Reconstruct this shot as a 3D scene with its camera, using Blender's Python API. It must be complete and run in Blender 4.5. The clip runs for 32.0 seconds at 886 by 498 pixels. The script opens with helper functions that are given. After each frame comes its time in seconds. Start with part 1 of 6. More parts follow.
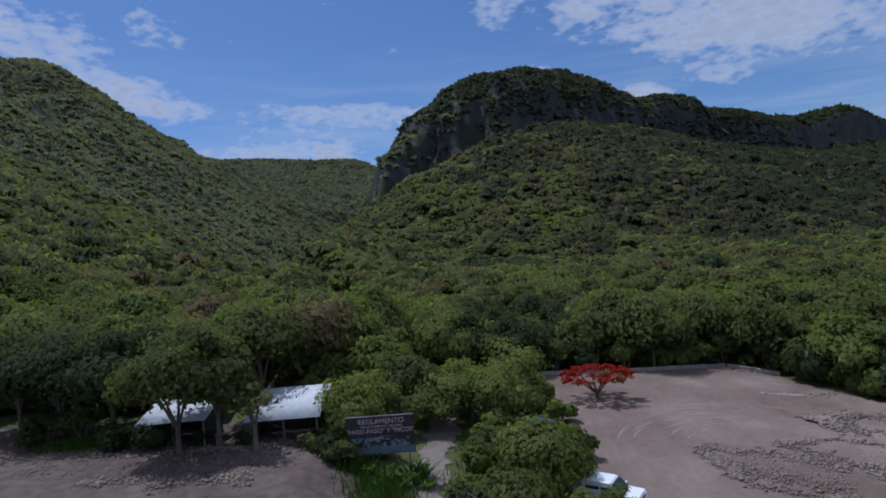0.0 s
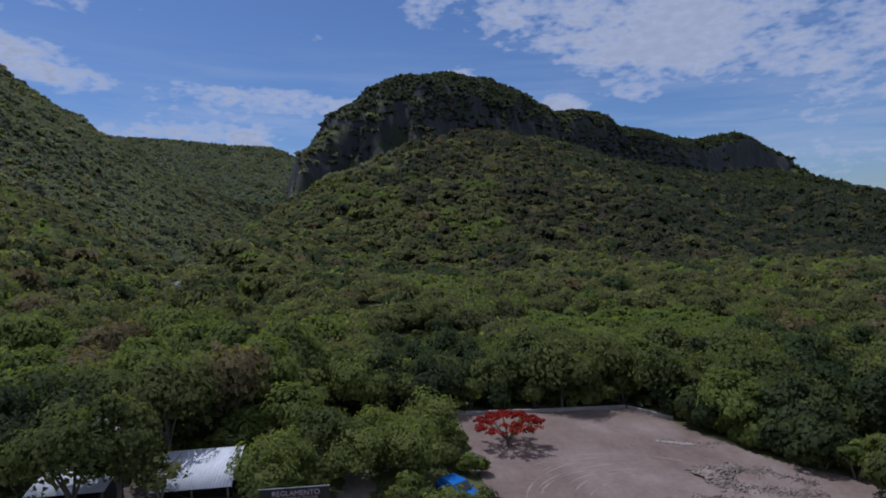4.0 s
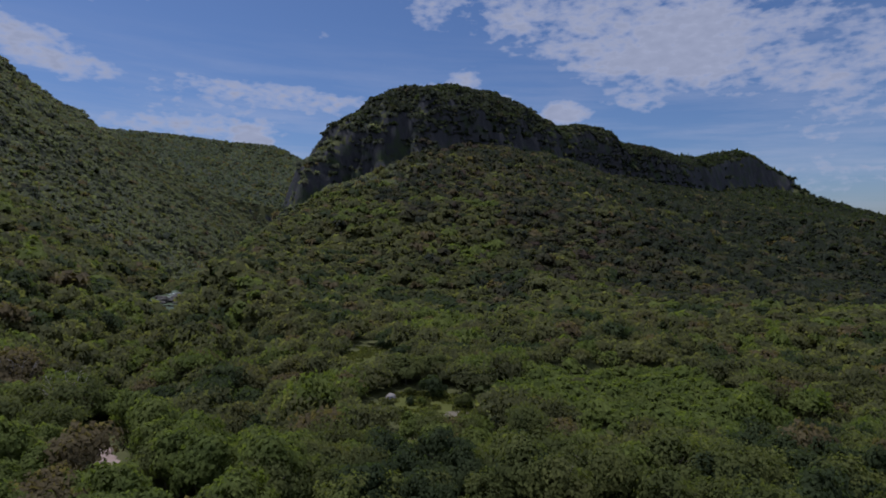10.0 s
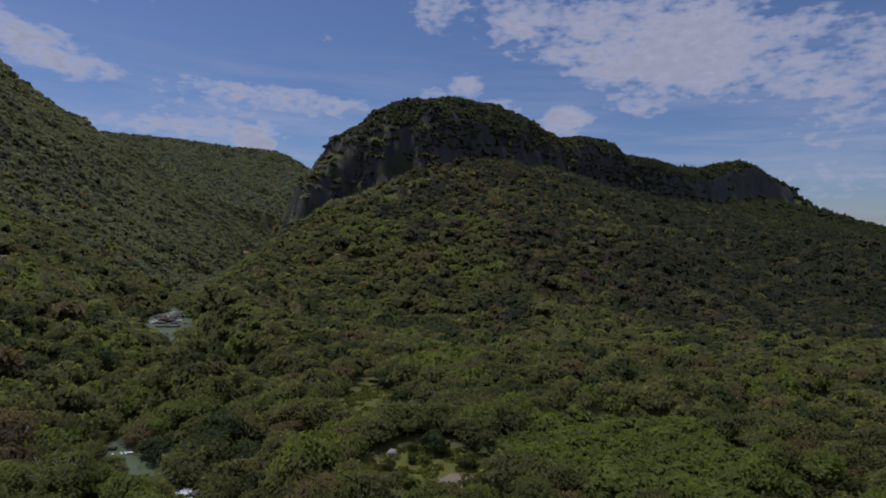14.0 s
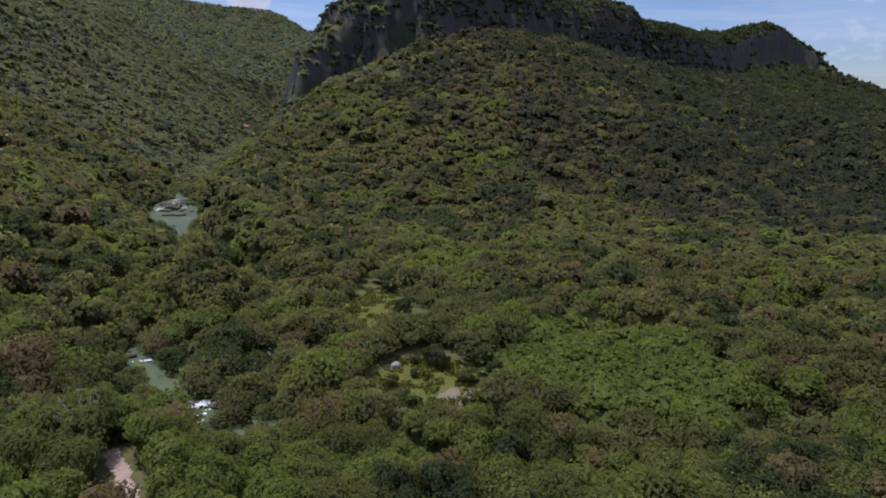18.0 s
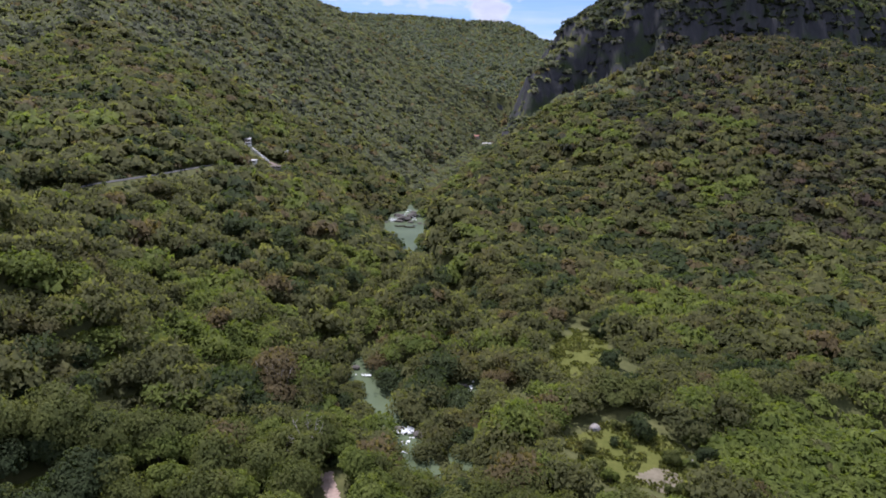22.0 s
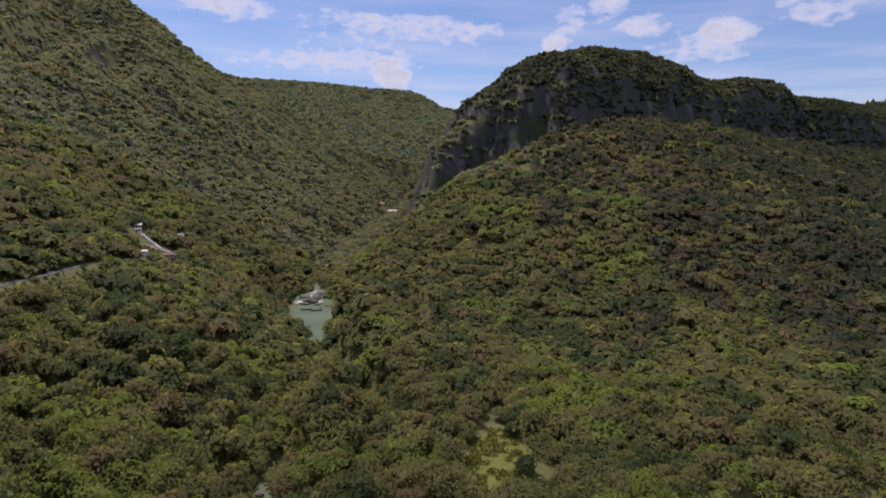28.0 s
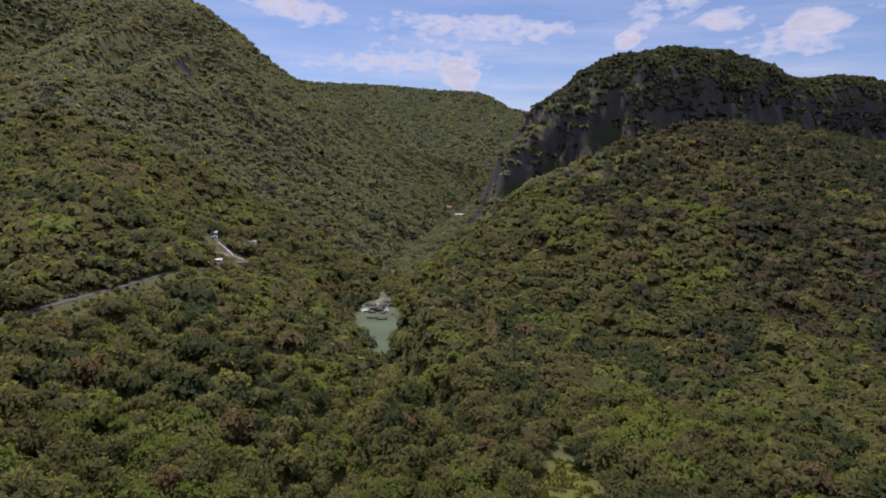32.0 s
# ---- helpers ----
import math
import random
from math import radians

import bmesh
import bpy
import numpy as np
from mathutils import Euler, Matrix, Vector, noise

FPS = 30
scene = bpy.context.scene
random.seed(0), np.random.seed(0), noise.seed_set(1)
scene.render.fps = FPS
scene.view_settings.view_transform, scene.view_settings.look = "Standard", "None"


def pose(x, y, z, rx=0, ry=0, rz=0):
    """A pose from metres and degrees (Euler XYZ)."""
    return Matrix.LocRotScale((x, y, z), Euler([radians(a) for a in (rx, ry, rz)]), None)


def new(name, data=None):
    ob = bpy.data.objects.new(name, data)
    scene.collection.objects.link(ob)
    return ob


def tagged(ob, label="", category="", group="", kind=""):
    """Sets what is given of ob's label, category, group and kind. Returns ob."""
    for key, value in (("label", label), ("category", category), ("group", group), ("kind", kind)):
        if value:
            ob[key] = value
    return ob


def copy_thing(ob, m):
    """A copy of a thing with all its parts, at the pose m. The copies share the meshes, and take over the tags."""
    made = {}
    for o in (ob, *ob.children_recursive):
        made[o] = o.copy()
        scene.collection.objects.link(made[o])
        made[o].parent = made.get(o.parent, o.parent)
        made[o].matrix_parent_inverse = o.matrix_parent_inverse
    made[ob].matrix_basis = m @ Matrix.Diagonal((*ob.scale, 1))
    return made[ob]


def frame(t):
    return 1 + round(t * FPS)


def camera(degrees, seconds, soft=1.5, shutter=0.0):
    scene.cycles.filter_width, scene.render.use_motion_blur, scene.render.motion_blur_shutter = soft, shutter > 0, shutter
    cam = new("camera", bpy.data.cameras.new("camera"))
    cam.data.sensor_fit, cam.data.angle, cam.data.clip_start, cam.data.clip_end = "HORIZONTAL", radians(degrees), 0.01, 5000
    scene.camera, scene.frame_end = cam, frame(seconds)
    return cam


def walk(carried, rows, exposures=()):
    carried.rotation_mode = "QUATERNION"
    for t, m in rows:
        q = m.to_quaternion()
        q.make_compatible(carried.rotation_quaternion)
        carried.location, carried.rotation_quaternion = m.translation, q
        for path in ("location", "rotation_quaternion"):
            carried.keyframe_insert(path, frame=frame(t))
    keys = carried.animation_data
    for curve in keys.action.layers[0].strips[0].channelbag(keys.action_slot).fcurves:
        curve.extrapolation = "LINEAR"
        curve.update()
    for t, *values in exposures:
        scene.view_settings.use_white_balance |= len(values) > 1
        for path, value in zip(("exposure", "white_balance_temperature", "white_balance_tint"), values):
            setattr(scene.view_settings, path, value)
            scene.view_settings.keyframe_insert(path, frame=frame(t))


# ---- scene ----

# camera: x, y, z, heading, pitch, lean
cam = camera(75.57, 32.0, soft=1.85)
PATH = (
    (0, -0.00, -0.00, 18.99, -0.00, -0.75, -5.68),
    (0.5, -0.09, -0.07, 19.18, -4.90, -1.28, -5.16),
    (1, -0.17, -0.12, 19.48, -6.43, -1.37, -4.77),
    (1.5, -0.25, -0.15, 19.87, -7.19, -1.43, -4.36),
    (2, -0.33, -0.20, 20.41, -7.61, -1.58, -3.93),
    (2.5, -0.39, -0.23, 21.19, -7.92, -1.61, -3.58),
    (3, -0.40, -0.27, 22.15, -8.01, -1.61, -3.21),
    (3.5, -0.40, -0.28, 23.19, -8.16, -1.63, -2.89),
    (5.5, -0.04, 0.30, 27.91, -8.49, -1.79, -1.80),
    (6, 0.05, 0.59, 29.03, -8.55, -1.67, -1.68),
    (6.5, 0.15, 0.92, 30.12, -8.47, -1.69, -1.51),
    (7, 0.24, 1.30, 31.17, -8.48, -1.67, -1.28),
    (7.5, 0.32, 1.74, 32.15, -8.57, -1.73, -0.90),
    (8, 0.37, 2.23, 33.09, -8.55, -1.74, -0.67),
    (8.5, 0.42, 2.77, 34.03, -8.55, -1.65, -0.56),
    (9, 0.47, 3.34, 35.00, -8.59, -1.61, -0.49),
    (9.5, 0.51, 3.93, 36.01, -8.55, -1.53, -0.46),
    (10, 0.54, 4.50, 37.10, -8.49, -1.48, -0.34),
    (10.5, 0.54, 5.05, 38.26, -8.48, -1.44, -0.19),
    (11, 0.51, 5.55, 39.53, -8.48, -1.29, -0.11),
    (11.5, 0.46, 6.02, 40.88, -8.46, -1.30, 0.04),
    (12, 0.39, 6.45, 42.30, -8.47, -1.31, 0.12),
    (12.5, 0.32, 6.86, 43.76, -8.50, -1.29, 0.16),
    (13, 0.27, 7.26, 45.24, -8.45, -1.28, 0.21),
    (13.5, 0.25, 7.64, 46.72, -8.41, -1.21, 0.27),
    (15.5, 0.75, 8.92, 52.76, -8.29, -0.94, -0.01),
    (16, 0.98, 9.25, 54.27, -8.17, -1.02, 0.15),
    (16.5, 1.22, 9.59, 55.80, -8.09, -10.72, 0.28),
    (17, 1.43, 9.97, 57.39, -8.00, -14.34, 0.28),
    (17.5, 1.59, 10.37, 58.99, -7.92, -14.37, 0.23),
    (18, 1.71, 10.79, 60.59, -7.89, -14.37, 0.21),
    (18.5, 1.80, 11.25, 62.14, -7.84, -14.38, 0.19),
    (19, 1.87, 11.76, 63.64, -7.80, -14.39, 0.20),
    (19.5, 1.92, 12.32, 65.08, -7.80, -14.39, 0.16),
    (20, 1.98, 12.91, 66.44, -5.75, -14.37, 0.04),
    (20.5, 2.07, 13.51, 67.72, 8.84, -14.32, -0.22),
    (21, 2.25, 14.07, 68.88, 15.64, -14.21, -0.09),
    (21.5, 2.47, 14.55, 69.91, 16.77, -14.06, -0.02),
    (22, 2.67, 14.94, 70.85, 14.14, -13.96, 0.07),
    (22.5, 2.80, 15.29, 71.73, 9.13, -13.87, -0.07),
    (23, 2.85, 15.62, 72.62, 6.50, -13.78, -0.12),
    (23.5, 2.82, 15.96, 73.57, 5.45, -13.70, -0.20),
    (24, 2.74, 16.31, 74.58, 5.17, -13.57, -0.25),
    (24.5, 2.62, 16.67, 75.68, 4.98, -13.43, -0.22),
    (25, 2.47, 17.04, 76.84, 4.84, -13.27, -0.15),
    (25.5, 2.30, 17.43, 78.04, 4.72, -11.36, -0.06),
    (26, 2.13, 17.83, 79.26, 4.61, -8.12, 0.05),
    (26.5, 1.95, 18.25, 80.47, 4.55, -8.10, -0.01),
    (28.5, 1.09, 20.77, 84.91, 5.11, -8.12, 0.17),
    (29, 0.86, 21.61, 85.72, 5.91, -8.06, 0.22),
    (29.5, 0.63, 22.47, 86.47, 6.50, -8.01, 0.22),
    (30, 0.42, 23.35, 87.15, 9.91, -7.98, 0.14),
    (30.5, 0.23, 24.24, 87.75, 13.58, -7.98, 0.21),
    (31, 0.06, 25.13, 88.29, 14.48, -8.01, 0.22),
    (31.5, -0.08, 26.02, 88.77, 13.38, -8.01, 0.20),
    (32, -0.23, 26.90, 89.22, 11.43, -8.09, 0.08))
ROWS = [(t, pose(x, y, z, 90 + p, 0, yaw) @ pose(0, 0, 0, 0, 0, lean)) for t, x, y, z, yaw, p, lean in PATH]
EXPOSURES = ((0, -0.50, 5200, 14), (6, -0.62, 5450, 19), (10, -0.70, 5550, 20), (12, -0.76, 5650, 22), (16.3, -0.73, 5950, 23), (17, -0.50, 5900, 23), (18, -0.06, 5850, 23), (19, 0.32, 5800, 23), (25, 0.44, 5900, 26), (26, 0.24, 6300, 27), (32, 0.06, 6350, 28))
walk(cam, ROWS, EXPOSURES)

# ---------------------------------------------------------------- light
SUN_AZ, SUN_EL = -46.0, 66.0          # degrees clockwise from +y, degrees up


def make_world():
    w = bpy.data.worlds.new("world")
    scene.world = w
    w.use_nodes = True
    nt = w.node_tree
    nt.nodes.clear()
    N, L = nt.nodes.new, nt.links.new
    out, bg = N("ShaderNodeOutputWorld"), N("ShaderNodeBackground")
    sky = N("ShaderNodeTexSky")
    sky.sky_type, sky.sun_disc = "NISHITA", False
    sky.sun_elevation, sky.sun_rotation = radians(SUN_EL), radians(SUN_AZ)
    sky.altitude, sky.air_density, sky.dust_density, sky.ozone_density = 200, 1.0, 0.7, 6.0
    co = N("ShaderNodeTexCoord")
    sep = N("ShaderNodeSeparateXYZ")
    L(co.outputs["Generated"], sep.inputs[0])

    def m(op, a, b=None, clamp=False):
        n = N("ShaderNodeMath")
        n.operation, n.use_clamp = op, clamp
        for i, v in enumerate((a, b)):
            if v is None:
                continue
            if isinstance(v, (int, float)):
                n.inputs[i].default_value = v
            else:
                L(v, n.inputs[i])
        return n.outputs[0]

    az = m("MULTIPLY", m("ARCTAN2", sep.outputs[0], sep.outputs[1]), 57.2958)
    el = m("MULTIPLY", m("ARCSINE", sep.outputs[2]), 57.2958)
    comb = N("ShaderNodeCombineXYZ")
    L(m("MULTIPLY", az, 0.17), comb.inputs[0])
    L(m("MULTIPLY", el, 0.36), comb.inputs[1])
    nz = N("ShaderNodeTexNoise")
    nz.inputs["Scale"].default_value, nz.inputs["Detail"].default_value, nz.inputs["Roughness"].default_value = 1.0, 9.0, 0.62
    L(comb.outputs[0], nz.inputs["Vector"])
    fine = N("ShaderNodeTexNoise")
    fine.inputs["Scale"].default_value, fine.inputs["Detail"].default_value = 4.5, 5.0
    L(comb.outputs[0], fine.inputs["Vector"])
    # banks of cloud: heading, elevation, half width, half height, slant, weight
    banks = ((30, 17.2, 12, 4.0, -0.12, 1.25), (16, 20.6, 4.5, 2.6, 0.0, 0.85), (45, 13.6, 10, 3.4, 0, 0.9), (8.3, 21.5, 3.2, 1.9, 0, 1.0), (10.4, 14.6, 1.9, 1.5, 0.15, 0.95), (27.5, 13.0, 3.5, 1.6, 0, 0.95),
             (-7.5, 13.0, 9.0, 1.2, -0.09, 1.0), (-15.5, 10.0, 8.0, 1.1, 0.0, 0.95), (-27, 15.3, 6.0, 1.8, -0.25, 1.05), (-9.8, 8.7, 1.7, 1.3, 0.0, 1.5), (-14, 12, 9, 2.4, 0, 0.6),
             (43.3, 9.4, 4.5, 1.8, 0.0, 0.85), (42.6, 4.6, 4.5, 1.6, 0, 0.75), (-25, 20.5, 3, 1.5, 0, 0.75), (-35, 19.5, 6, 2.5, 0, 0.9), (17.5, 10.4, 5, 1.4, 0, 0.85), (7.2, 13.2, 2.0, 1.6, 0.3, 0.85),
             (13.5, 12.4, 2.4, 1.1, 0.0, 0.9), (5.7, 11.4, 1.2, 0.9, 0.2, 1.35), (20.6, 11.5, 2.2, 1.1, 0.0, 1.15), (20, 34, 16, 6, 0, 0.6), (-40, 33, 14, 5, 0, 0.5), (120, 25, 40, 8, 0, 0.7), (-120, 28, 40, 8, 0, 0.7))
    # scattered cloud overhead and behind, out of view, added to brighten the fill light
    total = m("MULTIPLY", m("MAXIMUM", m("MULTIPLY", m("SUBTRACT", el, 27.0), 0.08, True), m("MULTIPLY", m("SUBTRACT", m("ABSOLUTE", az), 62.0), 0.06, True)), 0.95)
    for a0, e0, hw, hh, sl, wt in banks:
        da = m("SUBTRACT", az, a0)
        de = m("SUBTRACT", m("SUBTRACT", el, e0), m("MULTIPLY", da, sl))
        r = m("ADD", m("POWER", m("ABSOLUTE", m("DIVIDE", da, hw)), 2.0), m("POWER", m("ABSOLUTE", m("DIVIDE", de, hh)), 2.0))
        g = m("MULTIPLY", m("SUBTRACT", 1.0, m("MULTIPLY", r, 0.5), True), wt)
        total = m("MAXIMUM", total, g)
    dens = m("SUBTRACT", m("ADD", m("MULTIPLY", total, 0.95), m("ADD", m("MULTIPLY", m("SUBTRACT", nz.outputs[0], 0.5), 2.1), m("MULTIPLY", m("SUBTRACT", fine.outputs[0], 0.5), 1.35))), 0.42)
    # thin high streaks low over the hills
    flat = N("ShaderNodeCombineXYZ")
    L(m("MULTIPLY", az, 0.055), flat.inputs[0])
    L(m("ADD", m("MULTIPLY", el, 0.62), m("MULTIPLY", az, 0.03)), flat.inputs[1])
    wisp = N("ShaderNodeTexNoise")
    wisp.inputs["Scale"].default_value, wisp.inputs["Detail"].default_value, wisp.inputs["Roughness"].default_value = 1.0, 7.0, 0.6
    L(flat.outputs[0], wisp.inputs["Vector"])
    low = m("SUBTRACT", 1.0, m("MULTIPLY", m("SUBTRACT", el, 8.0), 0.085, True), True)
    veil = m("MULTIPLY", m("MULTIPLY", m("MULTIPLY", m("SUBTRACT", wisp.outputs[0], 0.40), 2.6, True), low), 0.6)
    cover = m("MAXIMUM", m("MULTIPLY", dens, 1.75, True), veil)
    thick = m("MULTIPLY", m("SUBTRACT", dens, 0.22), 2.2, True)
    ramp = N("ShaderNodeMixRGB")
    ramp.inputs[1].default_value, ramp.inputs[2].default_value = (6.9, 7.1, 7.7, 1), (4.7, 5.0, 5.7, 1)
    L(m("ADD", m("MULTIPLY", thick, 0.6), m("MULTIPLY", m("SUBTRACT", fine.outputs[0], 0.3), 0.9)), ramp.inputs[0])
    mix = N("ShaderNodeMixRGB")
    L(m("MULTIPLY", cover, 0.93), mix.inputs[0])
    L(sky.outputs[0], mix.inputs[1])
    L(ramp.outputs[0], mix.inputs[2])
    L(mix.outputs[0], bg.inputs[0])
    bg.inputs[1].default_value = 0.105
    L(bg.outputs[0], out.inputs[0])


make_world()
sun_data = bpy.data.lights.new("sun", "SUN")
sun_data.energy, sun_data.angle, sun_data.color = 4.1, radians(0.6), (1.0, 0.95, 0.87)
sun = new("sun", sun_data)
sun_dir = Vector((math.sin(radians(SUN_AZ)) * math.cos(radians(SUN_EL)), math.cos(radians(SUN_AZ)) * math.cos(radians(SUN_EL)), math.sin(radians(SUN_EL))))
sun.matrix_world = Matrix.Translation((0, 0, 300)) @ sun_dir.to_track_quat("Z", "Y").to_matrix().to_4x4()


# ---------------------------------------------------------------- materials
class Mat:
    """A node material with short ways to wire it."""

    def __init__(self, name):
        self.m = bpy.data.materials.new(name)
        self.m.use_nodes = True
        self.nt = self.m.node_tree
        self.b = self.nt.nodes["Principled BSDF"]
        self.out = self.nt.nodes["Material Output"]
        self.co = None

    def n(self, kind):
        return self.nt.nodes.new(kind)

    def l(self, a, b):
        self.nt.links.new(a, b)

    def pos(self):
        if self.co is None:
            self.co = self.n("ShaderNodeNewGeometry").outputs["Position"]
        return self.co

    def noise(self, scale, detail=3.0, rough=0.55, stretch=None):
        t = self.n("ShaderNodeTexNoise")
        t.inputs["Scale"].default_value, t.inputs["Detail"].default_value, t.inputs["Roughness"].default_value = scale, detail, rough
        v = self.pos()
        if stretch:
            mp = self.n("ShaderNodeMapping")
            mp.inputs["Scale"].default_value = stretch
            self.l(v, mp.inputs[0])
            v = mp.outputs[0]
        self.l(v, t.inputs["Vector"])
        return t.outputs[0]

    def ramp(self, fac, stops):
        r = self.n("ShaderNodeValToRGB")
        while len(r.color_ramp.elements) < len(stops):
            r.color_ramp.elements.new(0.5)
        for e, (p, c) in zip(r.color_ramp.elements, stops):
            e.position, e.color = p, (*c, 1)
        self.l(fac, r.inputs[0])
        return r.outputs[0]

    def mix(self, fac, a, b, mode="MIX"):
        x = self.n("ShaderNodeMixRGB")
        x.blend_type = mode
        for i, v in enumerate((fac, a, b)):
            if isinstance(v, (int, float)):
                x.inputs[i].default_value = v
            elif isinstance(v, tuple):
                x.inputs[i].default_value = (*v, 1)
            else:
                self.l(v, x.inputs[i])
        return x.outputs[0]

    def math(self, op, a, b=0.0, clamp=False):
        x = self.n("ShaderNodeMath")
        x.operation, x.use_clamp = op, clamp
        for i, v in enumerate((a, b)):
            if isinstance(v, (int, float)):
                x.inputs[i].default_value = v
            else:
                self.l(v, x.inputs[i])
        return x.outputs[0]

    def bump(self, h, strength=0.5, dist=0.05):
        x = self.n("ShaderNodeBump")
        x.inputs["Strength"].default_value, x.inputs["Distance"].default_value = strength, dist
        self.l(h, x.inputs["Height"])
        self.l(x.outputs[0], self.b.inputs["Normal"])

    def done(self, color, rough=0.8, metal=0.0, spec=0.3):
        if isinstance(color, tuple):
            self.b.inputs["Base Color"].default_value = (*color, 1)
        else:
            self.l(color, self.b.inputs["Base Color"])
        self.b.inputs["Roughness"].default_value, self.b.inputs["Metallic"].default_value = rough, metal
        self.b.inputs["Specular IOR Level"].default_value = spec
        return self.m


def plain(name, lo, hi, scale=3.0, rough=0.7, metal=0.0, spec=0.3, relief=0.3, dist=0.02, stretch=None):
    k = Mat(name)
    f = k.noise(scale, 4, 0.6, stretch)
    g = k.noise(scale * 0.13, 2)
    c = k.ramp(k.math("ADD", k.math("MULTIPLY", f, 0.6), k.math("MULTIPLY", g, 0.4)), ((0.32, lo), (0.66, hi)))
    if relief:
        k.bump(f, relief, dist)
    return k.done(c, rough, metal, spec)


def foliage(name, dark, mid, bright, dry=(0.12, 0.10, 0.045), dry_amount=0.12, scale=0.14, see=0.52, vary=0.3, grain=2.2, relief=0.5):
    """Leaves: hue changes from crown to crown, over whole stretches of wood, from spray to spray and from leaf to leaf."""
    k = Mat(name)
    crown = k.noise(scale, 2, 0.5)
    wide = k.noise(0.013, 3, 0.55)
    f = k.math("ADD", k.math("MULTIPLY", crown, 0.62), k.math("MULTIPLY", wide, 0.38))
    c = k.ramp(f, ((0.36, dark), (0.5, mid), (0.66, bright)))
    patch = k.math("MULTIPLY", k.math("SUBTRACT", k.noise(0.06, 2), 0.56), 5.0, True)
    c = k.mix(k.math("MULTIPLY", patch, dry_amount * 4), c, dry)
    leaf = k.n("ShaderNodeNewGeometry").outputs["Random Per Island"]
    c = k.mix(1.0, c, k.ramp(leaf, ((0.0, (1 - vary,) * 3), (1.0, (1 + vary,) * 3))), "MULTIPLY")
    spray = k.noise(grain, 3, 0.6)
    c = k.mix(1.0, c, k.ramp(spray, ((0.30, (0.74, 0.76, 0.80)), (0.70, (1.24, 1.24, 1.18)))), "MULTIPLY")
    k.bump(spray, relief, 0.9 / grain)
    k.done(c, 0.75, 0.0, 0.12)
    tr = k.n("ShaderNodeBsdfTranslucent")
    k.l(k.mix(1.0, c, (1.25, 1.3, 0.7), "MULTIPLY"), tr.inputs[0])
    mx = k.n("ShaderNodeMixShader")
    mx.inputs[0].default_value = see
    k.l(k.b.outputs[0], mx.inputs[1])
    k.l(tr.outputs[0], mx.inputs[2])
    k.l(mx.outputs[0], k.out.inputs[0])
    return k.m


LEAF = foliage("leaf_green", (0.072, 0.086, 0.028), (0.108, 0.124, 0.038), (0.150, 0.160, 0.050))
LEAF_FAR = foliage("leaf_far_woods", (0.088, 0.096, 0.042), (0.124, 0.130, 0.054), (0.164, 0.166, 0.066), dry=(0.15, 0.112, 0.058), scale=0.075, dry_amount=0.14, vary=0.26, see=0.6, grain=1.1)
# distance haze is put into the next two leaf colours: paler, greyer, bluer
LEAF_MOUNT_HAZED = foliage("leaf_mountainside_hazed", (0.106, 0.120, 0.080), (0.142, 0.156, 0.100), (0.175, 0.188, 0.116), dry=(0.140, 0.126, 0.085), scale=0.06, dry_amount=0.14, vary=0.10, see=0.6, grain=0.55)
LEAF_RIDGE_HAZED = foliage("leaf_far_ridge_hazed", (0.094, 0.114, 0.096), (0.122, 0.141, 0.116), (0.148, 0.165, 0.131), dry=(0.11, 0.105, 0.085), scale=0.03, dry_amount=0.1, vary=0.12, see=0.6, grain=0.3)
# cloud shade put into both leaf colours; the spur's dry brown is its own
LEAF_SPUR_SHADED = foliage("leaf_dry_spur_shaded", (0.050, 0.054, 0.034), (0.074, 0.073, 0.042), (0.100, 0.098, 0.050), dry=(0.092, 0.068, 0.052), scale=0.085, dry_amount=0.4, vary=0.18, grain=0.8)
LEAF_DOME_SHADED = foliage("leaf_dome_shaded", (0.030, 0.038, 0.025), (0.042, 0.051, 0.032), (0.058, 0.068, 0.039), dry=(0.062, 0.056, 0.042), scale=0.085, dry_amount=0.12, vary=0.22, grain=0.7)
LEAF_FRESH = foliage("leaf_fresh", (0.095, 0.125, 0.030), (0.130, 0.160, 0.038), (0.165, 0.192, 0.050), dry_amount=0.04)
LEAF_DARK = foliage("leaf_dark", (0.040, 0.056, 0.024), (0.054, 0.072, 0.030), (0.072, 0.090, 0.034), dry_amount=0.0)
LEAF_DRY = foliage("leaf_dry", (0.11, 0.088, 0.045), (0.14, 0.112, 0.058), (0.17, 0.14, 0.07), dry_amount=0.1)
LEAF_GREY = foliage("leaf_greyish", (0.10, 0.11, 0.075), (0.13, 0.14, 0.095), (0.17, 0.175, 0.12), dry_amount=0.05)
LEAF_BUSH = foliage("leaf_yellow_green", (0.11, 0.135, 0.034), (0.15, 0.17, 0.045), (0.19, 0.20, 0.06), dry_amount=0.03, scale=0.5)
PETAL = foliage("petal_red", (0.20, 0.016, 0.014), (0.30, 0.026, 0.020), (0.40, 0.048, 0.028), dry=(0.12, 0.12, 0.03), dry_amount=0.03, scale=0.9, grain=4.0)
BARK = plain("bark", (0.09, 0.075, 0.058), (0.19, 0.165, 0.13), 5.0, 0.9, stretch=(1, 1, 0.25), relief=0.6)
PALE_BARK = plain("pale_bark", (0.22, 0.20, 0.17), (0.42, 0.39, 0.34), 4.0, 0.9)
FLOOR = plain("forest_floor", (0.062, 0.070, 0.026), (0.112, 0.114, 0.046), 0.6, 0.95, spec=0.1, relief=0.5, dist=0.2)
ROCK = Mat("cliff_rock")
_a = ROCK.noise(0.09, 6, 0.62, (1, 1, 0.22))
_b = ROCK.noise(0.5, 4, 0.6, (1, 1, 0.3))
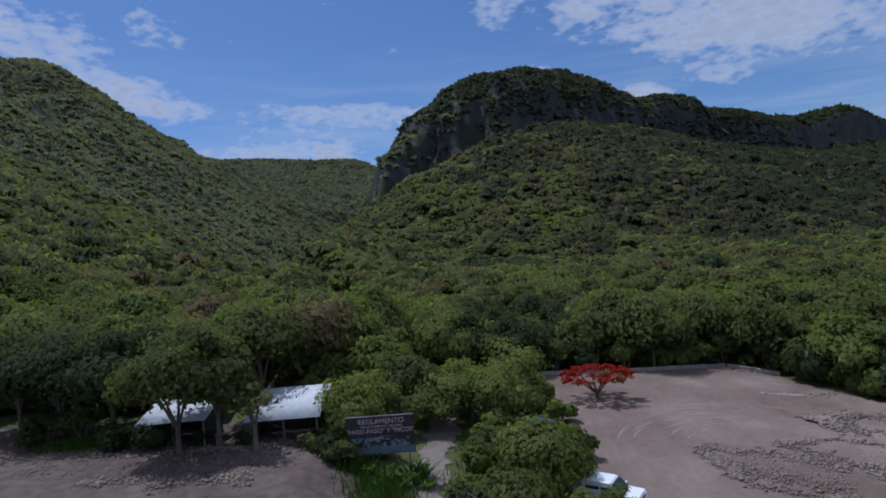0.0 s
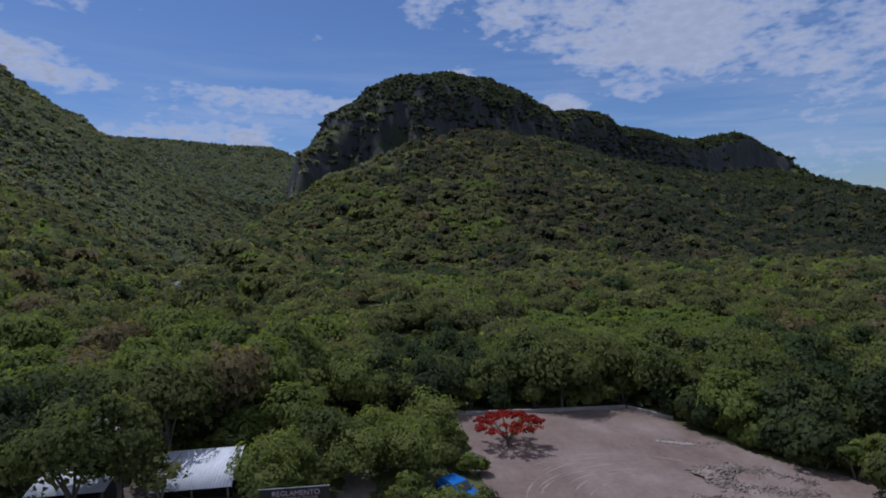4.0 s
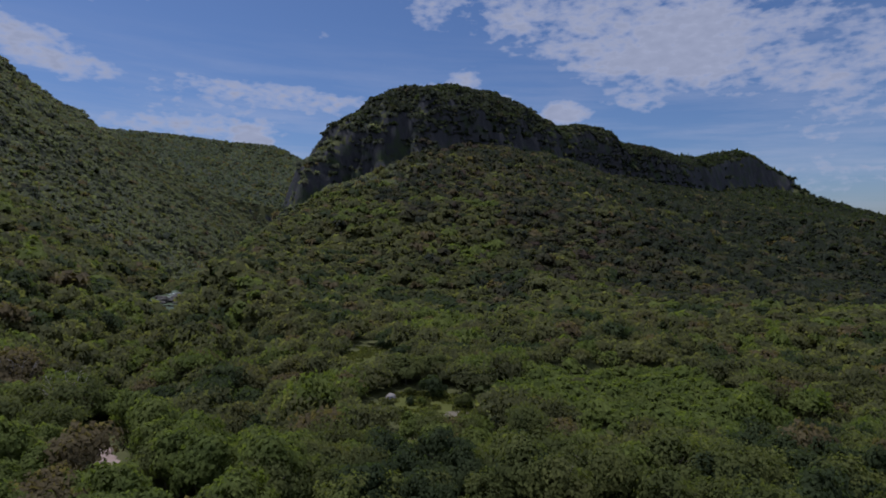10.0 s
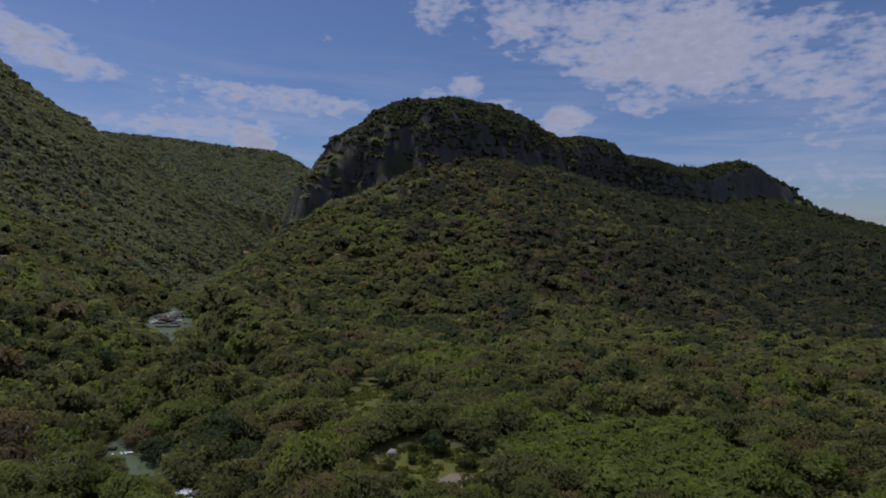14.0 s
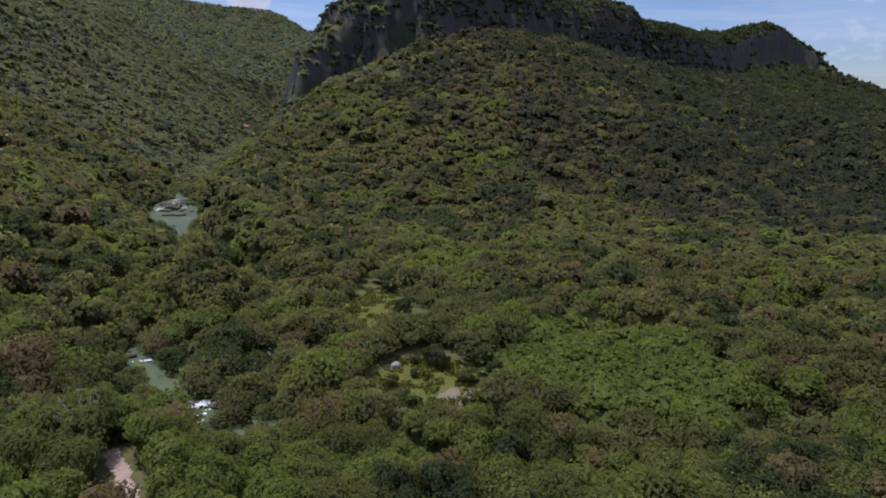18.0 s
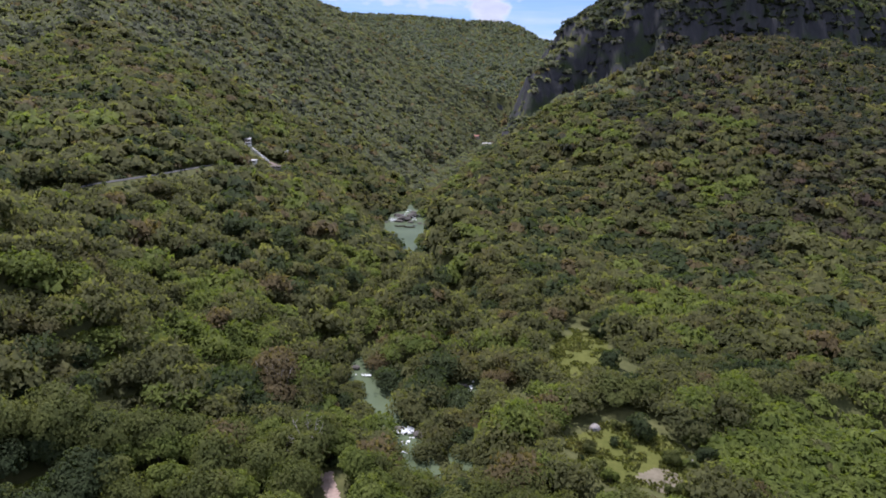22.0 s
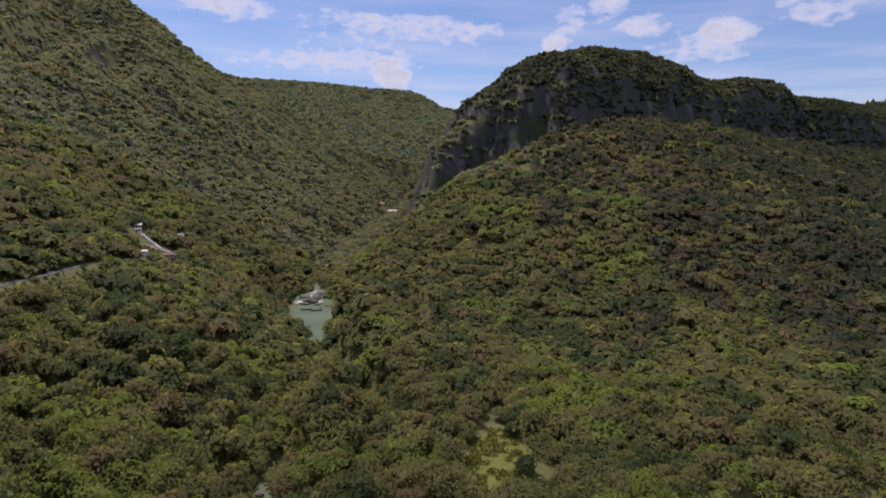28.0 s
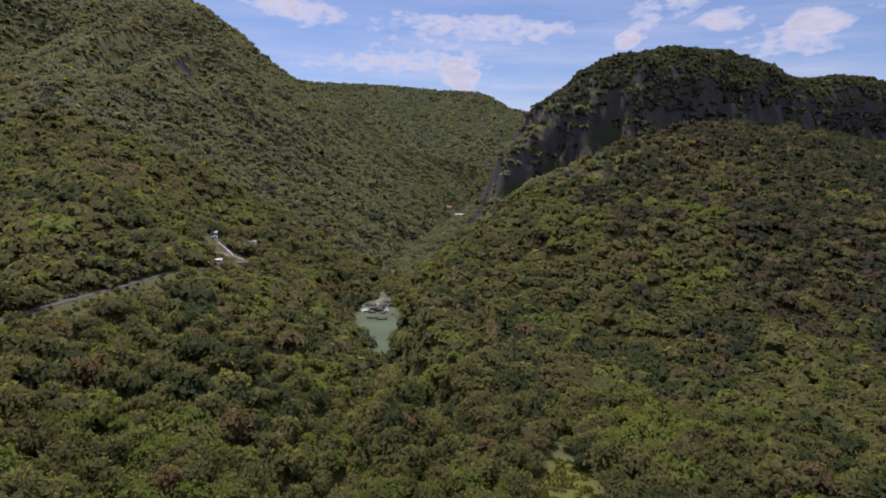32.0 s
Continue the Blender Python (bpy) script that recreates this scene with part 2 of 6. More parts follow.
_c = ROCK.ramp(ROCK.math("ADD", ROCK.math("MULTIPLY", _a, 0.7), ROCK.math("MULTIPLY", _b, 0.3)), ((0.3, (0.020, 0.022, 0.025)), (0.52, (0.043, 0.044, 0.047)), (0.74, (0.098, 0.089, 0.086))))
_c = ROCK.mix(ROCK.math("MULTIPLY", ROCK.math("SUBTRACT", ROCK.noise(0.05, 4), 0.5), 6, True), _c, (0.035, 0.05, 0.02))
ROCK.bump(_a, 0.9, 3.0)
ROCK = ROCK.done(_c, 0.9, 0.0, 0.2)
BOULDER = plain("boulder_stone", (0.055, 0.050, 0.044), (0.15, 0.138, 0.120), 1.2, 0.85, relief=0.6, dist=0.1)
RUBBLE = plain("rubble_stone", (0.118, 0.090, 0.070), (0.29, 0.232, 0.188), 2.0, 0.9, relief=0.5)
DIRT = Mat("packed_dirt")
_f = DIRT.noise(0.10, 5, 0.6)
_g = DIRT.noise(2.2, 4, 0.65)
_w = DIRT.noise(0.30, 5, 0.68, (1, 0.30, 1))
_c = DIRT.ramp(DIRT.math("ADD", DIRT.math("MULTIPLY", _f, 0.55), DIRT.math("ADD", DIRT.math("MULTIPLY", _g, 0.2), DIRT.math("MULTIPLY", _w, 0.25))), ((0.36, (0.122, 0.086, 0.070)), (0.48, (0.176, 0.129, 0.106)), (0.54, (0.204, 0.154, 0.129)), (0.66, (0.276, 0.218, 0.186))))
DIRT.bump(_g, 0.5, 0.06)
DIRT = DIRT.done(_c, 0.95, 0.0, 0.15)
# reddish-brown dirt, its colour darkened to hold the shade of the trees
YARD_DIRT_SHADED = plain("yard_dirt_shaded", (0.052, 0.037, 0.031), (0.150, 0.113, 0.097), 1.1, 0.95, relief=0.7, dist=0.08)
PATH_DIRT = plain("path_dirt", (0.13, 0.105, 0.09), (0.23, 0.19, 0.165), 1.2, 0.95)
SAND = plain("clearing_sand", (0.13, 0.115, 0.075), (0.22, 0.19, 0.13), 1.2, 0.95)
TRACK_FAINT = plain("faint_tyre_track", (0.205, 0.162, 0.130), (0.285, 0.232, 0.190), 0.9, 0.95)
RED_DIRT = plain("reddish_dirt", (0.24, 0.17, 0.14), (0.40, 0.31, 0.26), 0.8, 0.95)
GRASS = plain("meadow_grass", (0.072, 0.083, 0.018), (0.120, 0.126, 0.033), 0.8, 0.9, spec=0.1, relief=0.6, dist=0.1)
GRASS_TUFT = foliage("grass_blades", (0.06, 0.11, 0.02), (0.09, 0.15, 0.03), (0.13, 0.18, 0.04), dry_amount=0.05)
MEADOW_TUFT = foliage("meadow_blades", (0.085, 0.096, 0.026), (0.118, 0.126, 0.036), (0.15, 0.15, 0.048), dry=(0.15, 0.12, 0.06), dry_amount=0.15, scale=0.5)
TRACK = plain("tyre_track_dirt", (0.22, 0.19, 0.17), (0.33, 0.29, 0.265), 1.5, 0.95)
ASPHALT = plain("worn_asphalt", (0.05, 0.05, 0.05), (0.095, 0.093, 0.09), 0.9, 0.9)
CONCRETE = plain("concrete", (0.20, 0.18, 0.16), (0.36, 0.33, 0.30), 1.6, 0.9)
METAL_ROOF = plain("galvanised_roof", (0.40, 0.41, 0.43), (0.62, 0.63, 0.65), 0.8, 0.62, 0.0, 0.3, 0.1)
METAL_DARK = plain("weathered_roof", (0.14, 0.145, 0.15), (0.30, 0.30, 0.31), 0.9, 0.6, 0.3)
TIMBER = plain("weathered_timber", (0.09, 0.075, 0.058), (0.20, 0.17, 0.135), 3.0, 0.9, stretch=(1, 1, 0.2))
BOARD_DARK = plain("dark_boards", (0.025, 0.024, 0.022), (0.06, 0.055, 0.05), 2.0, 0.9)
WHITEWASH = plain("whitewashed_wall", (0.58, 0.57, 0.54), (0.80, 0.79, 0.76), 0.7, 0.85)
TILE_RED = plain("red_roof", (0.22, 0.10, 0.07), (0.36, 0.18, 0.13), 1.5, 0.85)
WINDOW_DARK = plain("dark_glass", (0.02, 0.022, 0.025), (0.04, 0.045, 0.05), 1.0, 0.12, 0, 0.5, 0)
PAINT_WHITE = plain("white_car_paint", (0.76, 0.77, 0.78), (0.80, 0.81, 0.82), 0.5, 0.25, 0, 0.5, 0)
PAINT_BLUE = plain("blue_car_paint", (0.010, 0.10, 0.36), (0.014, 0.13, 0.44), 0.5, 0.25, 0, 0.5, 0)
RUBBER = plain("rubber", (0.015, 0.015, 0.015), (0.03, 0.03, 0.03), 5, 0.8)
CHROME = plain("bright_metal", (0.6, 0.6, 0.6), (0.7, 0.7, 0.7), 2, 0.25, 1.0)
LAMP_GLASS = plain("lamp_glass", (0.7, 0.7, 0.68), (0.8, 0.8, 0.78), 2, 0.15)
SIGN_DARK = plain("sign_dark_panel", (0.030, 0.028, 0.028), (0.055, 0.050, 0.048), 1.2, 0.5)
SIGN_TEXT = plain("sign_lettering", (0.58, 0.40, 0.44), (0.70, 0.50, 0.54), 2, 0.6)
SIGN_PALE = plain("sign_pale_paint", (0.12, 0.15, 0.17), (0.25, 0.29, 0.31), 2.5, 0.6)
SIGN_BLUE = plain("sign_blue_paint", (0.08, 0.12, 0.16), (0.16, 0.21, 0.25), 2.5, 0.6)
CABLE = plain("black_cable", (0.02, 0.02, 0.02), (0.03, 0.03, 0.03), 2, 0.7)
FOAM = plain("white_water", (0.62, 0.66, 0.66), (0.88, 0.90, 0.90), 0.9, 0.5, relief=0.9, dist=0.3)
_k = Mat("green_river_water")
_n = _k.noise(1.3, 4, 0.6)
_k.bump(_n, 0.12, 0.1)
WATER = _k.done(_k.ramp(_k.noise(0.05, 3), ((0.35, (0.080, 0.105, 0.056)), (0.65, (0.108, 0.138, 0.076)))), 0.36, 0.0, 0.09)


# ---------------------------------------------------------------- lie of the land
def vnoise(x, y, seed=0):
    """Smooth value noise in the plane, 0 to 1."""
    xi, yi = np.floor(x).astype(np.int64), np.floor(y).astype(np.int64)
    u, v = x - xi, y - yi
    u, v = u * u * (3 - 2 * u), v * v * (3 - 2 * v)

    def h(a, b):
        k = (a * 374761393 + b * 668265263 + seed * 974634777) & 0xFFFFFFFF
        k = ((k ^ (k >> 13)) * 1274126177) & 0xFFFFFFFF
        return ((k ^ (k >> 16)) & 0xFFFF) / 65535.0

    return (h(xi, yi) * (1 - u) + h(xi + 1, yi) * u) * (1 - v) + (h(xi, yi + 1) * (1 - u) + h(xi + 1, yi + 1) * u) * v


def fbm(x, y, seed=0, octaves=4):
    s, a, t = 0, 1.0, 0
    for k in range(octaves):
        s, t = s + a * vnoise(x, y, seed + k), t + a
        x, y, a = x * 2.03 + 17, y * 2.03 + 5, a * 0.5
    return s / t


def step(a, b, x):
    t = np.clip((x - a) / (b - a), 0, 1)
    return t * t * (3 - 2 * t)


def crest(x, y, line):
    """Distance to a crest line, the crest's height there, and the way along it."""
    best = np.full(np.shape(x), 1e9)
    zc, way, run = np.zeros(np.shape(x)), np.zeros(np.shape(x)), 0.0
    for (ax, ay, az), (bx, by, bz) in zip(line[:-1], line[1:]):
        ln = math.hypot(bx - ax, by - ay)
        s = np.clip(((x - ax) * (bx - ax) + (y - ay) * (by - ay)) / ln ** 2, 0, 1)
        d = np.hypot(x - ax - s * (bx - ax), y - ay - s * (by - ay))
        near = d < best
        best, zc, way = np.where(near, d, best), np.where(near, az + s * (bz - az), zc), np.where(near, run + s * ln, way)
        run += ln
    return best, zc, way


def smax(a, b, k):
    t = np.clip(0.5 + 0.5 * (a - b) / k, 0, 1)
    return b + (a - b) * t + k * t * (1 - t)


DOME = ((-45, 547, 111), (-17, 579, 139), (2, 600, 166), (38, 638, 195), (65, 656, 209), (108, 681, 219), (156, 712, 220), (210, 750, 213), (247, 792, 201), (292, 850, 206), (330, 853, 210),
        (366, 865, 209), (417, 874, 187), (502, 932, 189), (580, 1003, 187), (746, 1195, 207), (890, 1340, 237), (1054, 1470, 270), (1106, 1493, 255), (1229, 1524, 211), (1260, 1432, 142), (1295, 1260, 64))
SHOULDER = ((141, 590, 124), (250, 560, 86), (345, 510, 57), (400, 455, 51), (440, 415, 47), (520, 360, 41), (800, 260, 34))
LEFT = ((-900, 0, 260), (-800, 200, 310), (-690, 560, 325), (-588, 809, 330), (-559, 829, 336), (-537, 843, 328), (-507, 862, 304), (-482, 876, 280), (-438, 899, 236), (-390, 920, 192), (-355, 935, 160), (-290, 990, 105), (-225, 1060, 50))
BACK = ((-2300, 900, 430), (-1400, 1700, 440), (-877, 2043, 406), (-642, 2130, 401), (-458, 2177, 385), (-306, 2190, 376), (-246, 2195, 352), (-189, 2201, 316), (-85, 2223, 294), (150, 2300, 262), (700, 2500, 250))
# river: x, y, half width
RIVER = ((-138, 500, 2), (-130, 460, 1.5), (-124, 425, 1.5), (-118, 400, 4), (-113, 375, 15), (-106, 352, 15), (-93, 315, 7), (-85, 296, 3), (-74, 274, 1.6), (-55, 241, 1.4), (-42, 226, 1.2), (-33, 190, 0.8), (-28, 172, 1.5), (-25, 156, 1.5), (-24, 144, 0.6),
         (-22, 126, 0.5), (-14, 112, 0.5), (5, 101, 1.0), (28, 97, 1.0), (42, 96, 1.4), (56, 97, 2.0), (75, 101, 1.0), (130, 118, 2), (260, 150, 2))
BRANCH = ((-58, 176, 1), (-60, 164, 2.5), (-54, 153, 3.2), (-43, 138, 3.2), (-36, 130, 3.8), (-31, 120, 2.4), (-22, 112, 2.5))
REACH = ((58, 157, -1.6), (66, 158, -1.0), (74, 160, -0.6), (90, 161, -1.2), (99, 162, 1.0), (112, 163, 2.5), (125, 165, 2.5), (150, 172, 0))
UPPER_ROAD = ((-240, 186, 0), (-226, 197, 0), (-208, 207, 0), (-192, 214, 0), (-187, 230, 0), (-189, 254, 0), (-197, 280, 0), (-205, 304, 0))
RIVERSIDE = ((-39.5, 96.5, 0), (-36.4, 92.3, 0), (-29.5, 81, 0), (-26, 73, 0))
ROAD = ((-176, 120, 0), (-165, 150, 0), (-160, 175, 0), (-159, 204, 0), (-159, 235, 0), (-160, 262, 0))


def wild_height(x, y):
    x, y = np.asarray(x, float), np.asarray(y, float)
    xr = np.interp(y, (0, 100, 130, 154, 240, 300, 370, 460, 600, 980), (-14, -24, -40, -56, -60, -88, -115, -135, -150, -165))
    bench = np.interp(x, (-60, -35, -20, -14, -10, -6, -3, 0, 36), (7.5, 6.6, 6.2, 5.8, 5.2, 3.8, 3.0, 2.4, -0.6))
    w = step(76, 96, y - 26 * step(-16, -44, x))
    h = bench * (1 - w) - 4.2 * w
    h = h + 46 * step(25, 105, xr - x) * (1 - step(430, 620, y)) * (0.3 + 0.7 * step(10, 120, y))
    h = h + (fbm(x / 40, y / 40, 3, 3) - 0.5) * 3.5 * step(100, 220, y) + (fbm(x / 7, y / 7, 5, 2) - 0.5) * 0.25
    # long foot of the right-hand range
    d, z, s = crest(x, y, SHOULDER)
    h = smax(h, z * np.clip(1 - d / (95 + 1.5 * z), 0, 1) ** 1.25 - 6, 8)
    # dome and its cliffs
    rib = (fbm(x / 26, y / 26, 11, 3) - 0.5) * 26 + (fbm(x / 8, y / 8, 13, 3) - 0.5) * 9
    rough = (fbm(x / 60, y / 60, 21, 3) - 0.5) * 14
    dome, run_s = np.full(np.shape(x), -50.0), 0.0
    for p, q in zip(DOME[:-1], DOME[1:]):
        d, z, s = crest(x, y, (p, q))
        s = s + run_s
        run_s += math.hypot(q[0] - p[0], q[1] - p[1])
        cut = 48 - 26 * (1 - step(0, 130, s)) - 10 * step(350, 600, s) + 14 * step(70, 170, s) * (1 - step(330, 420, s))
        foot = z * 0.61 + 4 - 16 * (1 - step(0, 90, s)) - 18 * (1 - step(80, 180, s))
        dd = np.maximum(d + rib * step(4, 30, d), 0)
        cap_drop = 22 + 20 * step(70, 170, s) * (1 - step(330, 420, s))
        top = z - cap_drop * np.clip(dd / cut, 0, 1) ** 1.7
        wall = np.clip((dd - cut) / 17.0, 0, 1)
        mid = top - (z - cap_drop - foot) * (wall + 0.05 * np.sin(wall * 19) * (wall > 0) * (wall < 1))
        run = 46 + 2.05 * foot + 200 * step(600, 1100, s)
        low = foot * np.clip(1 - np.maximum(d - cut - 17, 0) / run, 0, 1) ** 1.22 + rough * np.clip((d - cut - 17) / 60, 0, 1)
        low = np.minimum(low, np.interp(x, (-110, -75, -45, -21, 10, 46, 87, 150, 200), (20, 44, 66, 84, 95, 114, 136, 160, 400)))
        dome = np.maximum(dome, np.where(wall < 1, mid, low))
    h = smax(h, dome - 7, 6)
    # left range, gully by gully
    left, run_s = np.full(np.shape(x), -50.0), 0.0
    fold = np.abs(fbm(x / 150 + y / 300, y / 420 - x / 700, 31, 3) - 0.5) * 2
    for p, q in zip(LEFT[:-1], LEFT[1:]):
        d, z, s = crest(x, y, (p, q))
        left = np.maximum(left, z * np.clip(1 - d / 770, 0, 1) ** 1.12 - fold * (100 * np.clip(d / 260, 0, 1) * np.clip(1 - d / 700, 0, 1) + 70 * np.clip(d / 120, 0, 1) * np.clip((430 - d) / 160, 0, 1)) + 12 * np.clip(1 - d / 160, 0, 1))
    h = smax(h, left - 8, 12)
    d, z, s = crest(x, y, BACK)
    gully = (np.abs(fbm(s / 260, d / 900, 41, 3) - 0.5) * 2) * 110
    h = smax(h, z * np.clip(1 - d / 1150, 0, 1) ** 1.05 - gully * np.clip(d / 420, 0, 1) * np.clip(1 - d / 1000, 0, 1) - 10, 12)
    # gorge
    floor_z = np.interp(y, (300, 374, 400, 1000, 1400), (-4, -4, 0, 8, 60))
    half = np.where(x > xr, 14 + 36 * step(430, 540, y), 6.0)
    lean = np.where(x < xr, np.interp(y, (90, 300, 450, 620), (0.60, 0.60, 0.68, 0.92)), 0.8 + 1.9 * step(470, 560, y))
    start = np.where(x < xr, step(88, 120, y), step(280, 330, y))
    cap = floor_z + lean * np.maximum(np.abs(x - xr) * 0.95 - half + rib * 0.5 * step(440, 500, y), 0) + 600 * step(1150, 1500, y) + 400 * (1 - start)
    h = -smax(-h, -cap, 6)
    # river bed
    for line in (RIVER, BRANCH, REACH):
        d, hw, s = crest(x, y, line)
        bed = np.interp(y, (90, 300, 376, 394, 470), (-6.6, -5.8, -5.4, -1.2, -0.6))
        h = np.where(y < 640, bed + (h - bed) * step(hw * 0.8, hw * 2 + 15, d), h)
    # beyond the ranges, rolling country to the horizon
    far = step(2600, 3600, np.hypot(x, y))
    return h * (1 - far) + far * (20 + 60 * fbm(x / 600, y / 600, 51, 3))


# the two roads lie on level benches cut into the slope
GRADES = [[(p[0], p[1], float(wild_height(np.array([p[0]]), np.array([p[1]]))[0])) for p in line] for line in (UPPER_ROAD, ROAD)]


def height(x, y):
    h = wild_height(x, y)
    x, y = np.asarray(x, float), np.asarray(y, float)
    for line in GRADES:
        d, z, s = crest(x, y, line)
        w = 1 - step(2.4, 5.5, d)
        h = h * (1 - w) + z * w
    return h


def hz(x, y):
    return float(height(np.array([x]), np.array([y]))[0])


# ---------------------------------------------------------------- mesh helpers
def mesh_from(name, verts, faces, mat, smooth=False, normals=None):
    me = bpy.data.meshes.new(name)
    verts, faces = np.asarray(verts, np.float32), np.asarray(faces, np.int32)
    k = faces.shape[1]
    me.vertices.add(len(verts))
    me.vertices.foreach_set("co", verts.ravel())
    me.loops.add(faces.size)
    me.loops.foreach_set("vertex_index", faces.ravel())
    me.polygons.add(len(faces))
    me.polygons.foreach_set("loop_start", np.arange(0, faces.size, k, dtype=np.int32))
    if smooth:
        me.polygons.foreach_set("use_smooth", np.ones(len(faces), bool))
    me.update(calc_edges=True)
    for m in mat if isinstance(mat, (list, tuple)) else (mat,):
        me.materials.append(m)
    if normals is not None:
        me.attributes.new("custom_normal", "FLOAT_VECTOR", "POINT").data.foreach_set("vector", np.asarray(normals, np.float32).ravel())
    return me


def part(name, bm, material, parent, label=""):
    """Link a bmesh as one mesh under a thing or a part."""
    me = bpy.data.meshes.new(name)
    bm.to_mesh(me)
    bm.free()
    me.materials.append(material)
    ob = new(name, me)
    ob.parent = parent
    return tagged(ob, label) if label else ob


def mpart(name, me, parent, label=""):
    ob = new(name, me)
    ob.parent = parent
    return tagged(ob, label) if label else ob


def thing(name, label, category, group="", kind="", at=(0, 0, 0), turn=0.0):
    ob = new(name)
    ob.empty_display_size = 0.3
    ob.matrix_basis = pose(*at, 0, 0, turn)
    return tagged(ob, label, category, group, kind)


def box(bm, size, at=(0, 0, 0), turn=(0, 0, 0), bevel=0.0):
    g = bmesh.ops.create_cube(bm, size=1.0, matrix=pose(*at, *turn) @ Matrix.Diagonal((*size, 1)))
    if bevel:
        es = list({e for v in g["verts"] for e in v.link_edges})
        bmesh.ops.bevel(bm, geom=es, offset=bevel, segments=2, affect="EDGES", profile=0.5)
    return bm


def tube(bm, pts, radii, seg=7):
    """A tapered tube through points."""
    rings = []
    for i, p in enumerate(pts):
        p = Vector(p)
        a = Vector(pts[min(i + 1, len(pts) - 1)]) - Vector(pts[max(i - 1, 0)])
        q = a.to_track_quat("Z", "Y")
        rings.append([bm.verts.new(p + q @ Vector((math.cos(2 * math.pi * k / seg) * radii[i], math.sin(2 * math.pi * k / seg) * radii[i], 0))) for k in range(seg)])
    for r0, r1 in zip(rings[:-1], rings[1:]):
        for k in range(seg):
            bm.faces.new((r0[k], r0[(k + 1) % seg], r1[(k + 1) % seg], r1[k]))
    bm.faces.new(rings[-1])
    return bm


# ---------------------------------------------------------------- ground
def make_ground():
    rad = np.concatenate([np.arange(1, 120, 2.0), np.arange(120, 470, 4.0), np.arange(470, 760, 3.0), np.arange(760, 1300, 6.0), np.arange(1300, 2600, 22.0), np.arange(2600, 4700, 190.0)])
    ang = np.concatenate([np.linspace(-57, 51, 380, endpoint=False), np.linspace(51, 303, 50, endpoint=False)])
    a, r = np.meshgrid(np.radians(ang), rad)
    x, y = np.sin(a) * r, np.cos(a) * r
    z = height(x, y)
    nr, na = x.shape
    v = np.stack([x.ravel(), y.ravel(), z.ravel()], 1)
    v = np.vstack([v, [[0, 0, hz(0, 0)]]])
    i = np.arange((nr - 1) * na).reshape(nr - 1, na)
    j = np.roll(i, -1, 1)
    f = np.stack([i, i + na, j + na, j], 2).reshape(-1, 4)
    k = len(v) - 1
    f = np.vstack([f, np.stack([np.full(na // 2, k), np.arange(0, na - 1, 2), np.arange(1, na, 2), np.arange(2, na + 1, 2) % na], 1)[:, :4]]) if na % 2 == 0 else f
    me = mesh_from("ground", v, f, (FLOOR, ROCK))
    # steep faces are bare rock
    p0, p1, p2 = v[f[:, 0]], v[f[:, 1]], v[f[:, 3]]
    n = np.cross(p1 - p0, p2 - p0)
    n /= np.maximum(np.linalg.norm(n, axis=1), 1e-9)[:, None]
    cxy = v[f].mean(1)
    rock = (np.abs(n[:, 2]) < 0.50 + 0.16 * ((cxy[:, 1] > 520) & (cxy[:, 0] > -120)) + 0.12 * (vnoise(cxy[:, 0] / 9, cxy[:, 1] / 9, 7) - 0.5)) & (cxy[:, 1] > 430)
    me.polygons.foreach_set("material_index", rock.astype(np.int32))
    me.update()
    return tagged(new("ground", me), "dark leafy forest floor rising into rocky mountains", "ground", kind="structure")


make_ground()


def sheet(name, inside, x0, x1, y0, y1, st, dz, mat, label, category):
    """A patch of other ground that follows the land, a little above it."""
    xs, ys = np.arange(x0, x1 + st, st), np.arange(y0, y1 + st, st)
    x, y = np.meshgrid(xs, ys)
    z = height(x, y) + dz + 0.05 * fbm(x / 1.5, y / 1.5, 61, 2)
    keep = inside(x, y)
    ny, nx = x.shape
    idx = np.arange(ny * nx).reshape(ny, nx)
    ok = keep[:-1, :-1] & keep[1:, :-1] & keep[:-1, 1:] & keep[1:, 1:]
    f = np.stack([idx[:-1, :-1][ok], idx[:-1, 1:][ok], idx[1:, 1:][ok], idx[1:, :-1][ok]], 1)
    used, inv = np.unique(f, return_inverse=True)
    v = np.stack([x.ravel(), y.ravel(), z.ravel()], 1)[used]
    me = mesh_from(name, v, inv.reshape(-1, 4), mat, smooth=True)
    return tagged(new(name, me), label, category, kind="structure")


def in_lot(x, y):
    wob = (fbm(x / 6, y / 6, 71, 2) - 0.5) * 4
    right = (x > 9.6 + wob * 0.3 + 0.02 * (y - 60)) & (y < 69.3) & (y > 15 + 1.4 * wob) & (x + 0.25 * (y - 60) < 37.5 + wob * 0.6 + 14 * step(52, 30, y))
    left = (x > -48) & (x < -6 + wob * 0.3) & (y < 46.5 + wob * 0.5 - 0.10 * (x + 20)) & (y > 15 + 1.4 * wob)
    path = (np.abs(x + 2.2 - 0.10 * (y - 45) + wob * 0.1) < 1.7) & (y > 20) & (y < 54)
    return right | left | path


def in_yard(x, y):
    return in_lot(x, y) & (x < -5)


def in_meadow(x, y):
    wob = (fbm(x / 8, y / 8, 81, 3) - 0.5) * 12
    wob = wob + (fbm(x / 3, y / 3, 83, 2) - 0.5) * 4
    a = ((x - 4.5) / 9.5) ** 2 + ((y - 179) / 19) ** 2 < 1 + wob / 11
    b = ((x - 16.5) / 14.5) ** 2 + ((y - 130) / 12.5) ** 2 < 1 + wob / 11
    return a | b


